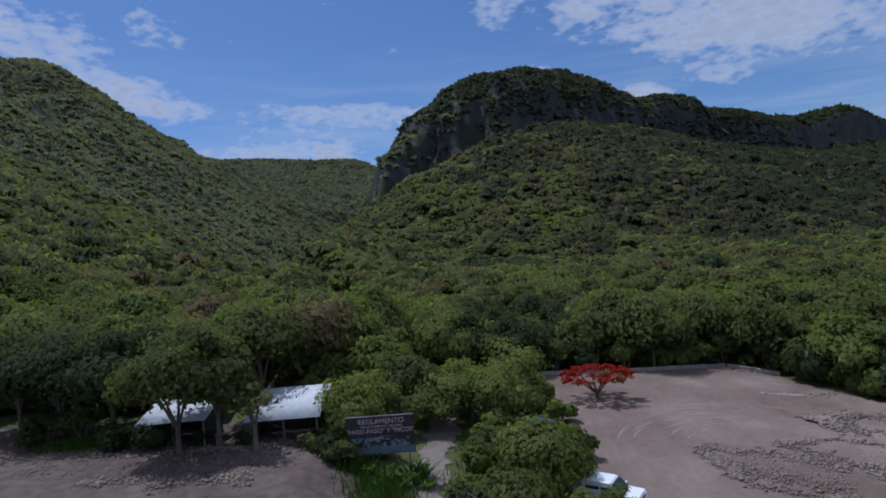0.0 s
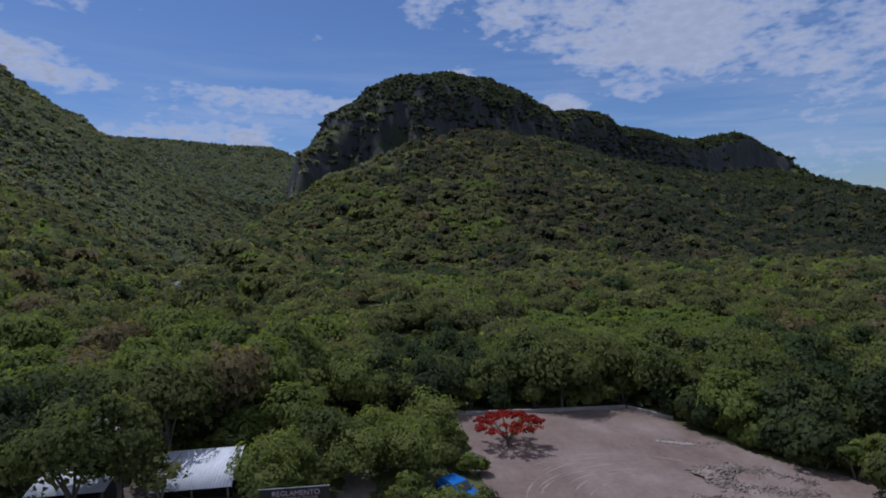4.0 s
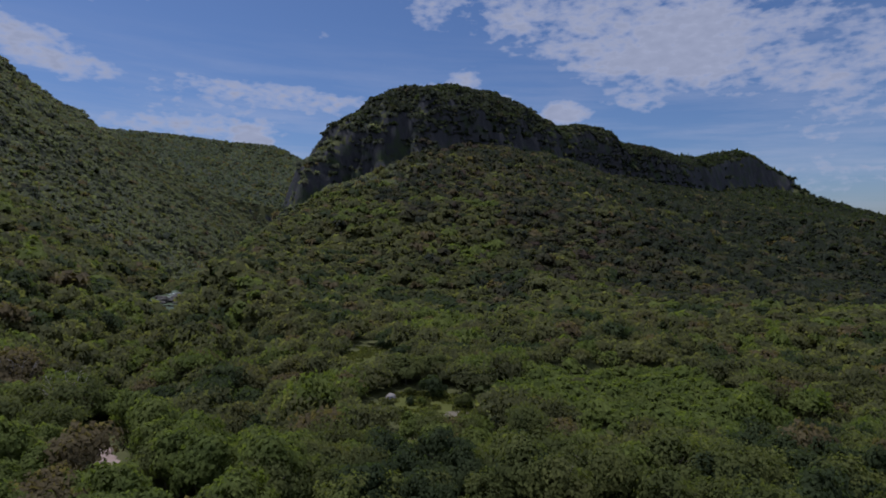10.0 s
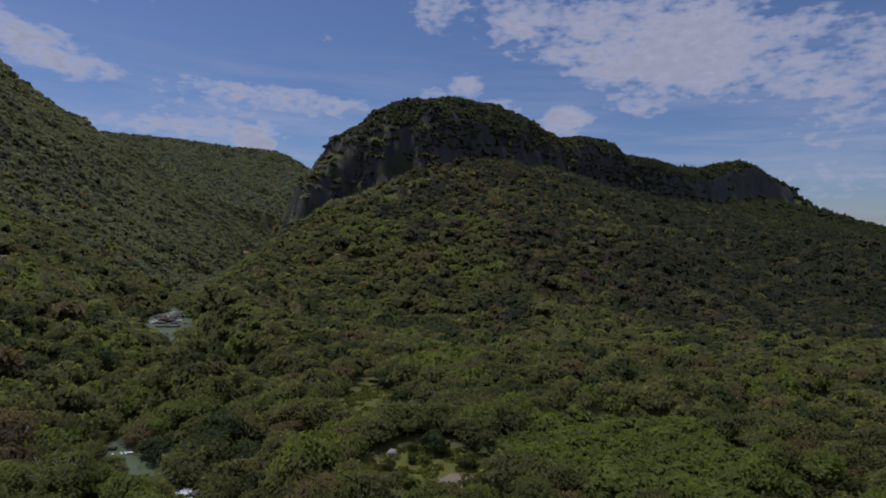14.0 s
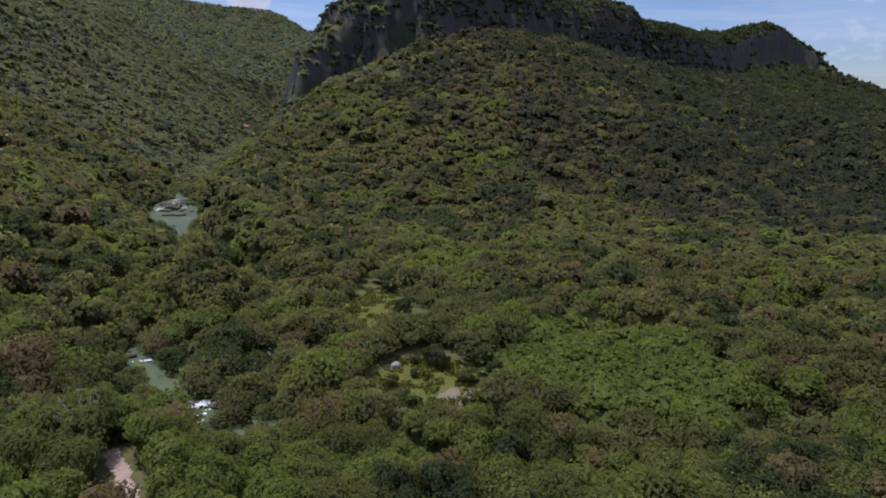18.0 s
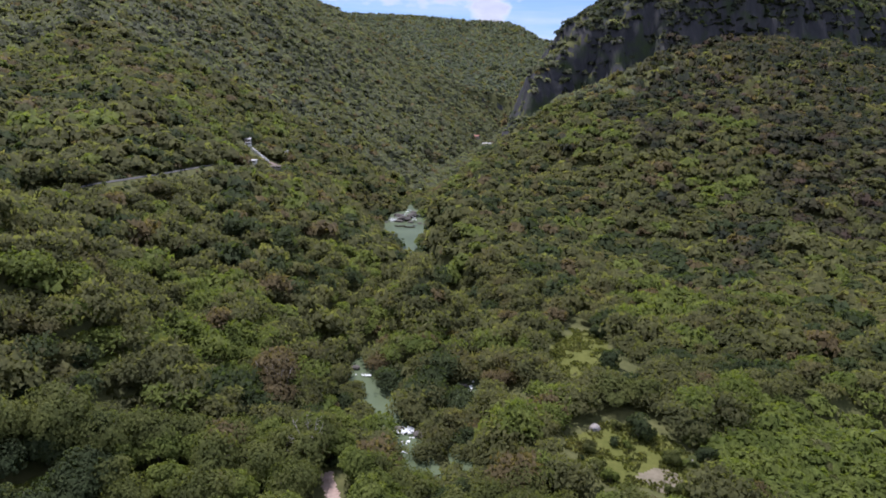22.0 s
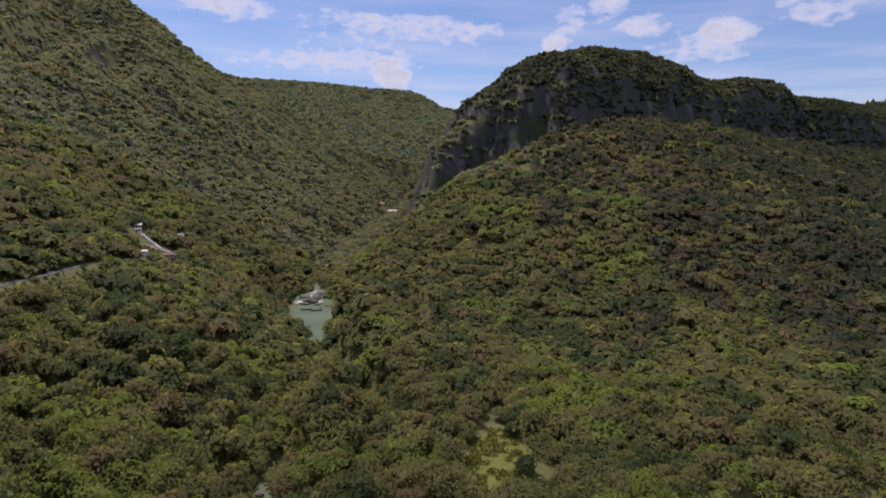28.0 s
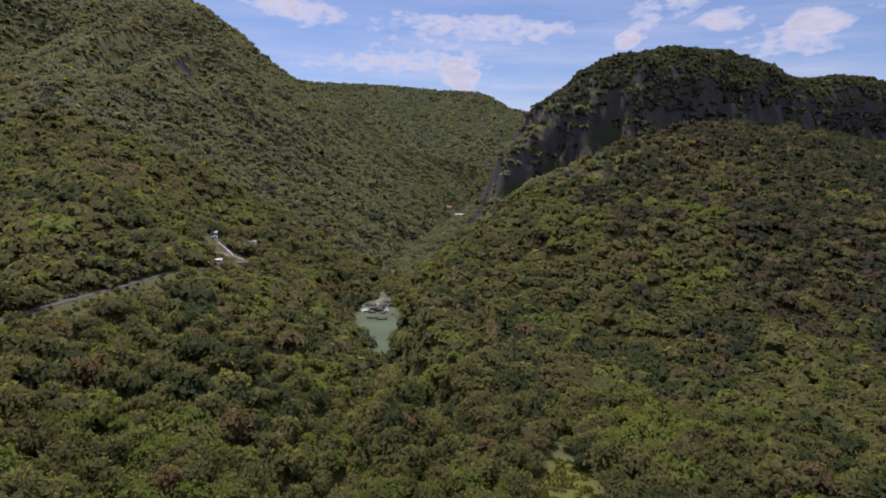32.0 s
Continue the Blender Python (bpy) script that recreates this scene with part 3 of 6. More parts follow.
sheet("dirt_yard", in_yard, -50, -4, 10, 56, 0.35, 0.05, YARD_DIRT_SHADED, "rough dirt yard before the sheds, tree shade in its colour", "dirt yard")
sheet("footpath", lambda x, y: (y > 24 + (fbm(x / 2, y / 2, 79, 2) - 0.5) * 5) & (np.abs(x + 2.0 - 0.10 * (y - 45) + (fbm(x / 1.2, y / 1.2, 77, 2) - 0.5) * 1.6) < 1.35), -8, 4, 20, 54, 0.2, 0.06, PATH_DIRT, "pale trodden path beside the sign", "path")
sheet("dirt_lot", lambda x, y: in_lot(x, y) & (x > 5), 4, 60, 10, 72, 0.35, 0.05, DIRT, "pale packed dirt parking lot with tyre marks", "dirt lot")
sheet("meadow", in_meadow, -20, 45, 100, 215, 1.0, 0.05, GRASS, "yellow-green grassy clearing in the woods", "meadow")
sheet("riverside_path", lambda x, y: crest(x, y, RIVERSIDE)[0] < 1.5 + 1.6 * (fbm(x / 3, y / 3, 91, 2) - 0.5), -46, -20, 68, 102, 0.5, 0.05, RED_DIRT, "pale bare dirt path running down to the river", "path")
sheet("sandy_patch", lambda x, y: (np.hypot((x - 21) / 4.6, (y - 122) / 4.2) < 1 + 0.5 * (fbm(x / 3, y / 3, 92, 2) - 0.5)), 14, 28, 114, 130, 0.6, 0.10, SAND, "pale sandy patch at the clearing's edge", "sand")


def ribbon(name, line, width, dz, mat, label, category, level=None):
    """A strip along a line: a road on the land, or water at its own level."""
    pts, out = [np.array(p, float) for p in line], []
    for a, b in zip(pts[:-1], pts[1:]):
        k = max(2, int(np.hypot(*(b - a)[:2]) / 3))
        out += [a + (b - a) * i / k for i in range(k)]
    out.append(pts[-1])
    c = np.array(out)
    for _ in range(4):
        c[1:-1] = 0.25 * c[:-2] + 0.5 * c[1:-1] + 0.25 * c[2:]
    t = np.gradient(c[:, :2], axis=0)
    t /= np.linalg.norm(t, axis=1)[:, None]
    nrm = np.stack([-t[:, 1], t[:, 0]], 1)
    across = np.linspace(-1, 1, 7)
    ground = height(c[:, 0], c[:, 1]) + dz
    v, f = [], []
    for i, p in enumerate(c):
        w = width if width else p[2] + 2.2
        for q in across:
            xy = p[:2] + nrm[i] * q * w
            v.append((xy[0], xy[1], level(p[1]) if level else ground[i]))
        if i:
            f += [((i - 1) * 7 + k, (i - 1) * 7 + k + 1, i * 7 + k + 1, i * 7 + k) for k in range(6)]
    return tagged(new(name, mesh_from(name, v, f, mat, smooth=True)), label, category, kind="structure")


def water_level(y):
    return float(np.interp(y, (90, 300, 374, 390, 420, 520, 640), (-5.5, -4.7, -4.3, -0.4, -0.2, 1.5, 4)))


ribbon("road", UPPER_ROAD, 1.6, 0.12, ASPHALT, "narrow grey road cut into the upper hillside", "road")
ribbon("road", ROAD, 2.0, 0.12, ASPHALT, "grey paved road along the wooded hillside", "road")
ribbon("river_water", RIVER, 0, 0, WATER, "calm green river water between wooded banks", "river", water_level)
ribbon("side_channel_water", BRANCH, 0, 0, WATER, "narrow green side channel of the river", "river", lambda y: water_level(y) + 0.02)

ribbon("river_reach_water", REACH, 0, 0, WATER, "green river reach half hidden by trees", "river", water_level)


# ---------------------------------------------------------------- woods
RNG = np.random.default_rng(7)


def unit(v):
    return v / np.maximum(np.linalg.norm(v, axis=-1, keepdims=True), 1e-9)


def crown_cards(rng, radius, tall, lumps, leaves, leaf, low=-0.5, narrow=0.6, droop=0.12, loose=0.07, shell=0.72, jitter=0.42, up=0.0):
    """A crown of leaf sprays on rounded boughs: corner points, outward normals."""
    d = unit(rng.normal(size=(lumps, 3)))
    d[:, 2] = np.abs(d[:, 2]) * 1.0 - droop
    d = unit(d)
    reach = rng.uniform(0.45, 0.74, (lumps, 1))
    c = d * reach * np.array([radius, radius, tall])
    c[0] = (0, 0, tall * 0.45)
    lr = rng.uniform(0.30, 0.46, lumps) * radius
    pick = rng.integers(0, lumps, leaves)
    e = unit(rng.normal(size=(leaves, 3)))
    e[:, 2] = np.where(e[:, 2] < low, -e[:, 2], e[:, 2])
    p = c[pick] + e * (lr[pick] * rng.uniform(shell, 1.08 + loose * 0.4, leaves))[:, None] * np.array([1, 1, 0.8])
    out = unit(e + 0.7 * unit(p / np.array([radius, radius, tall])))
    face = unit(out + jitter * unit(rng.normal(size=(leaves, 3))))
    t = unit(np.cross(face, rng.normal(size=(leaves, 3))))
    b = np.cross(face, t)
    s = (leaf * rng.uniform(0.6, 1.3, leaves))[:, None]
    q = np.stack([p - t * s - b * s * narrow, p + t * s * rng.uniform(0.7, 1.3, (leaves, 1)) - face * s * 0.2, p + b * s * 1.2 - t * s * rng.uniform(-0.2, 0.5, (leaves, 1)) + face * s * 0.1], 1)
    nn = unit((1 - loose) * out + loose * face + np.array([0, 0, 2 * up]))
    return q.reshape(-1, 3), np.repeat(nn, 3, 0)


def cards_mesh(name, v, n, mat):
    return mesh_from(name, v, np.arange(len(v)).reshape(-1, 3), mat, smooth=True, normals=n)


def trunk_mesh(name, rng, tall, spread, thick=0.16, mat=None, limbs=5):
    bm = bmesh.new()
    lean = rng.uniform(-0.35, 0.35, 2)
    top = (lean[0], lean[1], tall * 0.62)
    tube(bm, [(0, 0, -0.6), (0, 0, 0.05), (lean[0] * 0.4, lean[1] * 0.4, tall * 0.3), top], (thick * 1.7, thick * 1.35, thick, thick * 0.75), 7)
    for i in range(limbs):
        a = 2 * math.pi * (i + rng.uniform(-0.3, 0.3)) / limbs
        z0 = tall * rng.uniform(0.34, 0.6)
        r = spread * rng.uniform(0.5, 0.8)
        k = z0 / (tall * 0.62)
        s = (lean[0] * k, lean[1] * k, z0)
        e = (s[0] + math.cos(a) * r, s[1] + math.sin(a) * r, tall * rng.uniform(0.72, 0.92))
        m = (s[0] + math.cos(a) * r * 0.4, s[1] + math.sin(a) * r * 0.4, z0 + (e[2] - z0) * 0.6)
        tube(bm, [s, m, e], (thick * 0.6, thick * 0.42, thick * 0.12), 5)
    me = bpy.data.meshes.new(name)
    bm.to_mesh(me)
    bm.free()
    for pgn in me.polygons:
        pgn.use_smooth = True
    me.materials.append(mat or BARK)
    return me


def tree_kind(name, label, group, mat, radius, tall, crown_at, seed, leaves=2900, leaf=0.245, lumps=24, crown_tall=None, bark=None, narrow=0.6):
    """One tree with its trunk and crown, to be copied."""
    rng = np.random.default_rng(seed)
    v, n = crown_cards(rng, radius, crown_tall or radius * 0.92, lumps, leaves, leaf, narrow=narrow, droop=0.55, loose=0.34, shell=0.55, up=0.35)
    v[:, 2] += crown_at
    root = thing(name, label, "tree", group)
    mpart("trunk", trunk_mesh("trunk", rng, crown_at + radius * 0.5, radius, 0.055 + 0.011 * tall, bark), root)
    mpart("crown", cards_mesh("crown", v, n, mat), root)
    return root


KINDS = [
    tree_kind("broadleaf_tree", "dense green broadleaf tree in the riverside woods", "riverside trees", LEAF, 4.2, 9, 4.2, 1),
    tree_kind("broadleaf_tree", "spreading green broadleaf tree in the riverside woods", "riverside trees", LEAF, 4.8, 9, 4.1, 2, leaves=3400),
    tree_kind("broadleaf_tree", "rounded olive-green tree in the riverside woods", "riverside trees", LEAF, 3.6, 8, 4.1, 3, leaves=2900),
    tree_kind("bright_tree", "fresh light-green leafy tree in the woods", "riverside trees", LEAF_FRESH, 3.5, 8, 4.0, 4, leaves=2800),
    tree_kind("dark_tree", "dark green shady tree in the woods", "riverside trees", LEAF_DARK, 4.0, 9, 4.0, 5),
    tree_kind("feathery_tree", "fine-leaved feathery green tree in the woods", "riverside trees", LEAF, 4.6, 9, 4.4, 6, leaves=3600, leaf=0.23, lumps=28, crown_tall=4.0, narrow=0.35),
    tree_kind("dry_tree", "brownish half-dry tree in the woods", "riverside trees", LEAF_DRY, 3.8, 8, 4.8, 8, leaves=1100, leaf=0.30),
    tree_kind("greyish_bush", "pale grey-green bush below the trees", "riverside trees", LEAF_GREY, 2.6, 4, 1.6, 9, leaves=900, leaf=0.28),
]
FIRST = [True] * len(KINDS)


def place(kind, x, y, size=1.0, turn=0.0, tall=1.0, z=None):
    ob = KINDS[kind]
    m = pose(x, y, (hz(x, y) if z is None else z) - 0.05, 0, 0, turn)
    if FIRST[kind]:
        FIRST[kind] = False
    else:
        ob = copy_thing(ob, m)
    ob.matrix_basis = m @ Matrix.Diagonal((size, size, size * tall, 1))
    return ob


def clear(x, y):
    """Where trees stand: not on the lot, the clearing, roads, water or buildings."""
    ok = ~in_lot(x, y) & ~in_lot(x + 1.6, y) & ~in_lot(x - 1.6, y) & ~in_lot(x, y + 1.8) & ~in_lot(x, y - 1.8)
    for dx, dy in ((0, 0), (3.6, 0), (-3.6, 0), (0, 4.2), (0, -4.6), (2.6, 2.6), (-2.6, 2.6)):
        ok &= ~in_meadow(x + dx, y + dy)
    for line, extra in ((RIVER, 0.5), (BRANCH, 0.6), (REACH, 2.6)):
        d, hw, s = crest(x, y, line)
        ok &= d > hw + extra + 2.5 * ((y > 335) & (y < 376))
    ok &= np.hypot((x + 89) / 7.5, (y - 299) / 13) > 1
    d, hw, s = crest(x, y, ROAD)
    ok &= ~((d < 2.4) | ((d < 2.9) & (x > np.interp(y, (120, 150, 190, 234, 260), (-176, -165, -159, -158, -154)))))
    d, hw, s = crest(x, y, UPPER_ROAD)
    ok &= d > 2.4
    u, w = (x + 176) * 0.30 + (y - 306) * 0.954, (x + 176) * 0.954 - (y - 306) * 0.30
    ok &= np.hypot(u / 30, w / 7) > 1
    ok &= crest(x, y, RIVERSIDE)[0] > 3.4
    ok &= ~((x > -26) & (x < -7) & (y > 34) & (y < 46.5))
    ok &= np.hypot(x, y) > 26
    ok &= ~((x > -9) & (x < 10.5) & (y > 30) & (y < 69))
    ok &= ~((y > 45) & (y < 64) & (x > -34) & (x < -8) & (np.hypot(x + 22, y - 49) < 5))
    for hx, hy in ((-189, 314), (-165, 278), (-168, 304), (-190, 353), (-201, 311), (-195, 322)):
        ok &= np.hypot(x - hx, y - hy + 3) > 6.5
    d, hw, s = crest(x, y, ((-187, 313, 0), (-173, 307, 0)))
    ok &= d > 3.5
    ok &= np.hypot(x + 165, y - 981) > 12
    return ok


def scatter(x0, x1, y0, y1, gap, rng):
    xs, ys = np.arange(x0, x1, gap), np.arange(y0, y1, gap * 0.88)
    x, y = np.meshgrid(xs, ys)
    x = x + (np.arange(len(ys)) % 2)[:, None] * gap * 0.5
    x, y = (x + rng.uniform(-0.52, 0.52, x.shape) * gap).ravel(), (y + rng.uniform(-0.52, 0.52, y.shape) * gap).ravel()
    az = np.degrees(np.arctan2(x, y))
    return x, y, np.hypot(x, y), az


# what the highest point of the flight can see
_az = np.radians(np.arange(-60, 56, 0.5))
_r = np.arange(20, 2600, 10.0)
_A, _R = np.meshgrid(_az, _r)
_T = (height(np.sin(_A) * _R, np.cos(_A) * _R) - 90) / _R
_T = np.maximum.accumulate(_T, 0)


def open_to_view(x, y, z):
    r, a = np.hypot(x, y), np.degrees(np.arctan2(x, y))
    i = np.clip(((r - 30) / 10).astype(int), 0, len(_r) - 1)
    j = np.clip(np.round((a + 60) / 0.5).astype(int), 0, len(_az) - 1)
    return (z - 90) / r > _T[i, j]


# single trees nearest the flight
x, y, r, az = scatter(-95, 105, 24, 130, 5.1, RNG)
ok = (r < 112) & (az > -54) & (az < 50) & clear(x, y)
x, y = x[ok], y[ok]
z = height(x, y)
hue = fbm(x / 18, y / 18, 101, 2) + RNG.uniform(-0.22, 0.22, len(x))
for i in range(len(x)):
    h, roll = hue[i], RNG.uniform()
    k = 3 if h > 0.62 else 4 if h < 0.34 else 5 if 0.42 < h < 0.55 else (0, 1, 2)[int(roll * 2.999)]
    if roll > 0.96:
        k = 6
    small = 0.62 if y[i] < 50 and x[i] > -12 else 1.0
    place(k, x[i], y[i], RNG.uniform(0.82, 1.2) * small, RNG.uniform(0, 360), RNG.uniform(0.9, 1.25), z[i])

# the rest of the woods, joined
TEMPLATES = {}
for tag, (lumps, leaves, leaf, num, tall, up) in dict(near=(22, 930, 0.31, 7, 3.1, 0.5), mid=(15, 370, 0.50, 7, 2.9, 0.6), far=(9, 100, 0.98, 8, 2.2, 0.8), slope=(5, 25, 1.7, 7, 1.5, 1.4), range=(3, 13, 2.7, 5, 1.8, 1.6)).items():
    TEMPLATES[tag] = [crown_cards(np.random.default_rng(200 + k), 4.3, tall, lumps, leaves, leaf, low=-0.3, narrow=0.8, jitter=0.95 if tag in ("near", "mid") else 0.45, loose=0.06 if tag in ("slope", "range") else 0.32, up=up) for k in range(num)]


def joined_woods(name, tag, x, y, z, size, label, rise=4.0, main=None):
    vs, ns, ms = [], [], []
    which = RNG.integers(0, len(TEMPLATES[tag]), len(x))
    hue = fbm(x / 22, y / 22, 111, 2) + RNG.uniform(-0.3, 0.3, len(x))
    mats = np.where(hue > 0.76, 1, np.where(hue < 0.22, 2, 0))
    mats = np.where(RNG.uniform(size=len(x)) > 0.955, 3, mats)
    # more darkened crowns towards +x, standing in for cloud shade
    if main is LEAF_SPUR_SHADED:
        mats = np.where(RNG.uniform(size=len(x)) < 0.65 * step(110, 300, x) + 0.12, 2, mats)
    for k, (v, n) in enumerate(TEMPLATES[tag]):
        sel = which == k
        c = int(sel.sum())
        if not c:
            continue
        a = RNG.uniform(0, 2 * math.pi, c)
        ca, sa = np.cos(a)[:, None], np.sin(a)[:, None]
        s = size[sel][:, None]
        sz = s * RNG.uniform(0.85, 1.25, (c, 1))
        X = (v[None, :, 0] * ca - v[None, :, 1] * sa) * s + x[sel][:, None]
        Y = (v[None, :, 0] * sa + v[None, :, 1] * ca) * s + y[sel][:, None]
        Z = v[None, :, 2] * sz + z[sel][:, None] + rise * s
        vs.append(np.stack([X, Y, Z], 2).reshape(-1, 3))
        NX, NY = n[None, :, 0] * ca - n[None, :, 1] * sa, n[None, :, 0] * sa + n[None, :, 1] * ca
        ns.append(np.stack([NX, NY, np.broadcast_to(n[None, :, 2], NX.shape)], 2).reshape(-1, 3))
        ms.append(np.repeat(mats[sel], len(v) // 3))
    v, n, m = np.concatenate(vs), np.concatenate(ns), np.concatenate(ms)
    me = cards_mesh(name, v, n, (LEAF_FAR, LEAF_FRESH, LEAF_DARK, LEAF_DRY) if main is None else (main, main, LEAF_DARK, LEAF_SPUR_SHADED) if main is LEAF_DOME_SHADED else (main, main, LEAF_FAR, main) if main is LEAF_FRESH else (main, LEAF_FAR, LEAF_DOME_SHADED, LEAF_DRY))
    me.polygons.foreach_set("material_index", m.astype(np.int32))
    me.update()
    return tagged(new(name, me), label, "woods", kind="stuff")


def slope_of(x, y):
    return np.hypot(height(x + 2, y) - height(x - 2, y), height(x, y + 2) - height(x, y - 2)) / 4


def grow(name, tag, gap, r0, r1, lo, hi, label, rise=4.0, steep=1.15, where=None, main=None, cling=None):
    x, y, r, az = scatter(-min(r1, 1500), min(r1, 1700), 40, r1, gap, RNG)
    ok = (r >= r0) & (r < r1) & (az > -56) & (az < 50)
    x, y = x[ok], y[ok]
    ok = clear(x, y) if where is None else clear(x, y) & where(x, y)
    x, y = x[ok], y[ok]
    ok = slope_of(x, y) < steep + RNG.uniform(-0.2, 0.5, len(x)) + 1.5 * (RNG.uniform(size=len(x)) > (0.86 if cling is None else cling(x))) + 9 * (y < 430)
    x, y = x[ok], y[ok]
    z = height(x, y)
    ok = open_to_view(x, y, z + 12)
    x, y, z = x[ok], y[ok], z[ok]
    z = z + (fbm(x / 13, y / 13, 131, 2) - 0.45) * (3.4 if tag in ("near", "mid") else 1.8 if tag == "far" else 1.0)
    size = np.where(RNG.uniform(size=len(x)) < 0.20, RNG.uniform(hi * 0.95, hi * 1.25, len(x)), RNG.uniform(lo, hi * 0.9, len(x)))
    return joined_woods(name, tag, x, y, z, size * stunt(x, y), label, rise, main)


def stunt(x, y):
    """Low growth on the banks below the road and the lane."""
    d, hw, s = crest(x, y, ROAD)
    low = (d < 12) & (x > np.interp(y, (120, 150, 190, 234, 260), (-176, -165, -159, -158, -158)))
    for k in (0, 5, 10, 15, 20):
        d, hw, s = crest(x - 0.53 * k, y + 0.85 * k, ((-193, 317, 0), (-173, 307, 0), (-164, 300, 0)))
        low |= d < 4.5
        low |= np.hypot(x - 0.53 * k + 165, y + 0.85 * k - 279) < 4.5
        low |= np.hypot(x - 0.53 * k + 190, y + 0.85 * k - 355) < 4.5
    return np.where(low, 0.42, 1.0)


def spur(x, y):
    """The drier wood, darkened as cloud shade, on the spur below the cliffs and on the right-hand range."""
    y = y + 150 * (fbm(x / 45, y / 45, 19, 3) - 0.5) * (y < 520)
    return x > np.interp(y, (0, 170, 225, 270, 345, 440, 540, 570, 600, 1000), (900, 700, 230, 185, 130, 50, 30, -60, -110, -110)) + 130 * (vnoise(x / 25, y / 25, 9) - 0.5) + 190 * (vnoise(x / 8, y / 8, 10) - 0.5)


def in_thicket(x, y):
    """The low bright thicket east of the clearing."""
    wob = (fbm(x / 9, y / 9, 87, 3) - 0.5) * 0.9
    return ((x - 62) / 29) ** 2 + ((y - 137 - 0.1 * (x - 66)) / 31) ** 2 < 1 + wob


def open_woods(x, y):
    return ~in_thicket(x, y)


grow("thicket", "far", 2.5, 112, 230, 0.26, 0.68, "low bright green thicket of broad-leaved shrubs", 0.9, where=in_thicket, main=LEAF_FRESH)
grow("bank_growth", "far", 3.6, 112, 200, 0.40, 0.75, "low green growth on the steep wooded banks", 0.8, where=lambda x, y: (slope_of(x, y) > 0.5) & (x < -40))
grow("valley_woods", "near", 5.3, 112, 180, 0.65, 1.35, "dense mixed green woods on the valley floor", 1.3, where=open_woods)
grow("valley_woods", "mid", 5.3, 180, 250, 0.65, 1.35, "dense olive-green woods beyond the river", 1.3, where=open_woods)
grow("hillside_woods", "far", 5.3, 250, 500, 0.7, 1.4, "dense green and olive woods on the lower slopes", 1.0, where=lambda x, y: ~spur(x, y))
grow("spur_woods", "far", 5.3, 250, 500, 0.7, 1.4, "brownish-green dry woods on the mountain spur, darkened as cloud shade", 1.0, where=spur, main=LEAF_SPUR_SHADED)


def verge(x, y):
    d = np.minimum(crest(x, y, ROAD)[0], crest(x, y, UPPER_ROAD)[0])
    return (d > 2.6) & ((d < 5.5) | ((stunt(x, y) < 1) & (d < 40)))


grow("verge_bushes", "far", 2.3, 180, 400, 0.24, 0.46, "low green bushes on the banks of the hillside road", 0.8, where=verge)


def on_dome(x, y):
    return crest(x, y, DOME)[0] < np.interp(x, (-40, 60, 150, 400), (40, 62, 76, 70))


grow("mountain_woods", "slope", 5.0, 500, 1250, 0.62, 1.15, "distant green woods covering the left-hand mountainside, haze in their colour", 0.6, where=lambda x, y: ~spur(x, y), main=LEAF_MOUNT_HAZED)
grow("spur_woods", "slope", 5.5, 500, 1250, 0.75, 1.4, "brownish-green dry woods below the cliffs, darkened as cloud shade", 0.6, where=lambda x, y: spur(x, y) & ~on_dome(x, y), main=LEAF_SPUR_SHADED)
grow("dome_woods", "slope", 4.6, 480, 1250, 0.5, 1.05, "green woods clinging to the domed mountain, darkened as cloud shade", 0.5, where=lambda x, y: spur(x, y) & on_dome(x, y), main=LEAF_DOME_SHADED, cling=lambda x: np.interp(x, (-20, 40, 100), (0.85, 0.5, 0.15)))
grow("cliff_shrubs", "slope", 2.3, 480, 1100, 0.22, 0.62, "shrubs rooted in the ledges of the cliffs, darkened as cloud shade", 0.3, where=lambda x, y: on_dome(x, y) & (slope_of(x, y) > 0.9) & (fbm(x / 16, y / 16, 17, 3) > np.interp(x, (-60, 0, 60, 110), (0.62, 0.55, 0.47, 0.40))), main=LEAF_DOME_SHADED, steep=9.0)
grow("far_ridge_woods", "range", 9.0, 1250, 2550, 0.9, 1.45, "far green woods on the back ridge, haze in their colour", 0.4, where=lambda x, y: x < 150, main=LEAF_RIDGE_HAZED)
grow("far_range_woods", "range", 11.0, 1250, 2550, 1.2, 1.9, "far woods on the right-hand range, darkened as cloud shade", 0.4, where=lambda x, y: x >= 150, main=LEAF_DOME_SHADED)


# ---------------------------------------------------------------- trees and bushes with places of their own
def bush_kind(name, label, group, mat, radius, tall, seed, leaves, leaf, lumps=11, narrow=0.6):
    rng = np.random.default_rng(seed)
    v, n = crown_cards(rng, radius, tall * 0.72, lumps, leaves, leaf, low=-0.6, narrow=narrow)
    v[:, 2] = np.maximum(v[:, 2] + tall * 0.30, 0.02)
    root = thing(name, label, "bush", group)
    bm = bmesh.new()
    for i in range(5):
        a = i * 1.26 + 0.3
        tube(bm, [(0.08 * math.cos(a), 0.08 * math.sin(a), -0.2), (radius * 0.25 * math.cos(a), radius * 0.25 * math.sin(a), tall * 0.35), (radius * 0.5 * math.cos(a), radius * 0.5 * math.sin(a), tall * 0.6)], (0.07, 0.05, 0.02), 5)
    part("woody_base", bm, BARK, root)
    mpart("foliage", cards_mesh("foliage", v, n, mat), root)
    return root


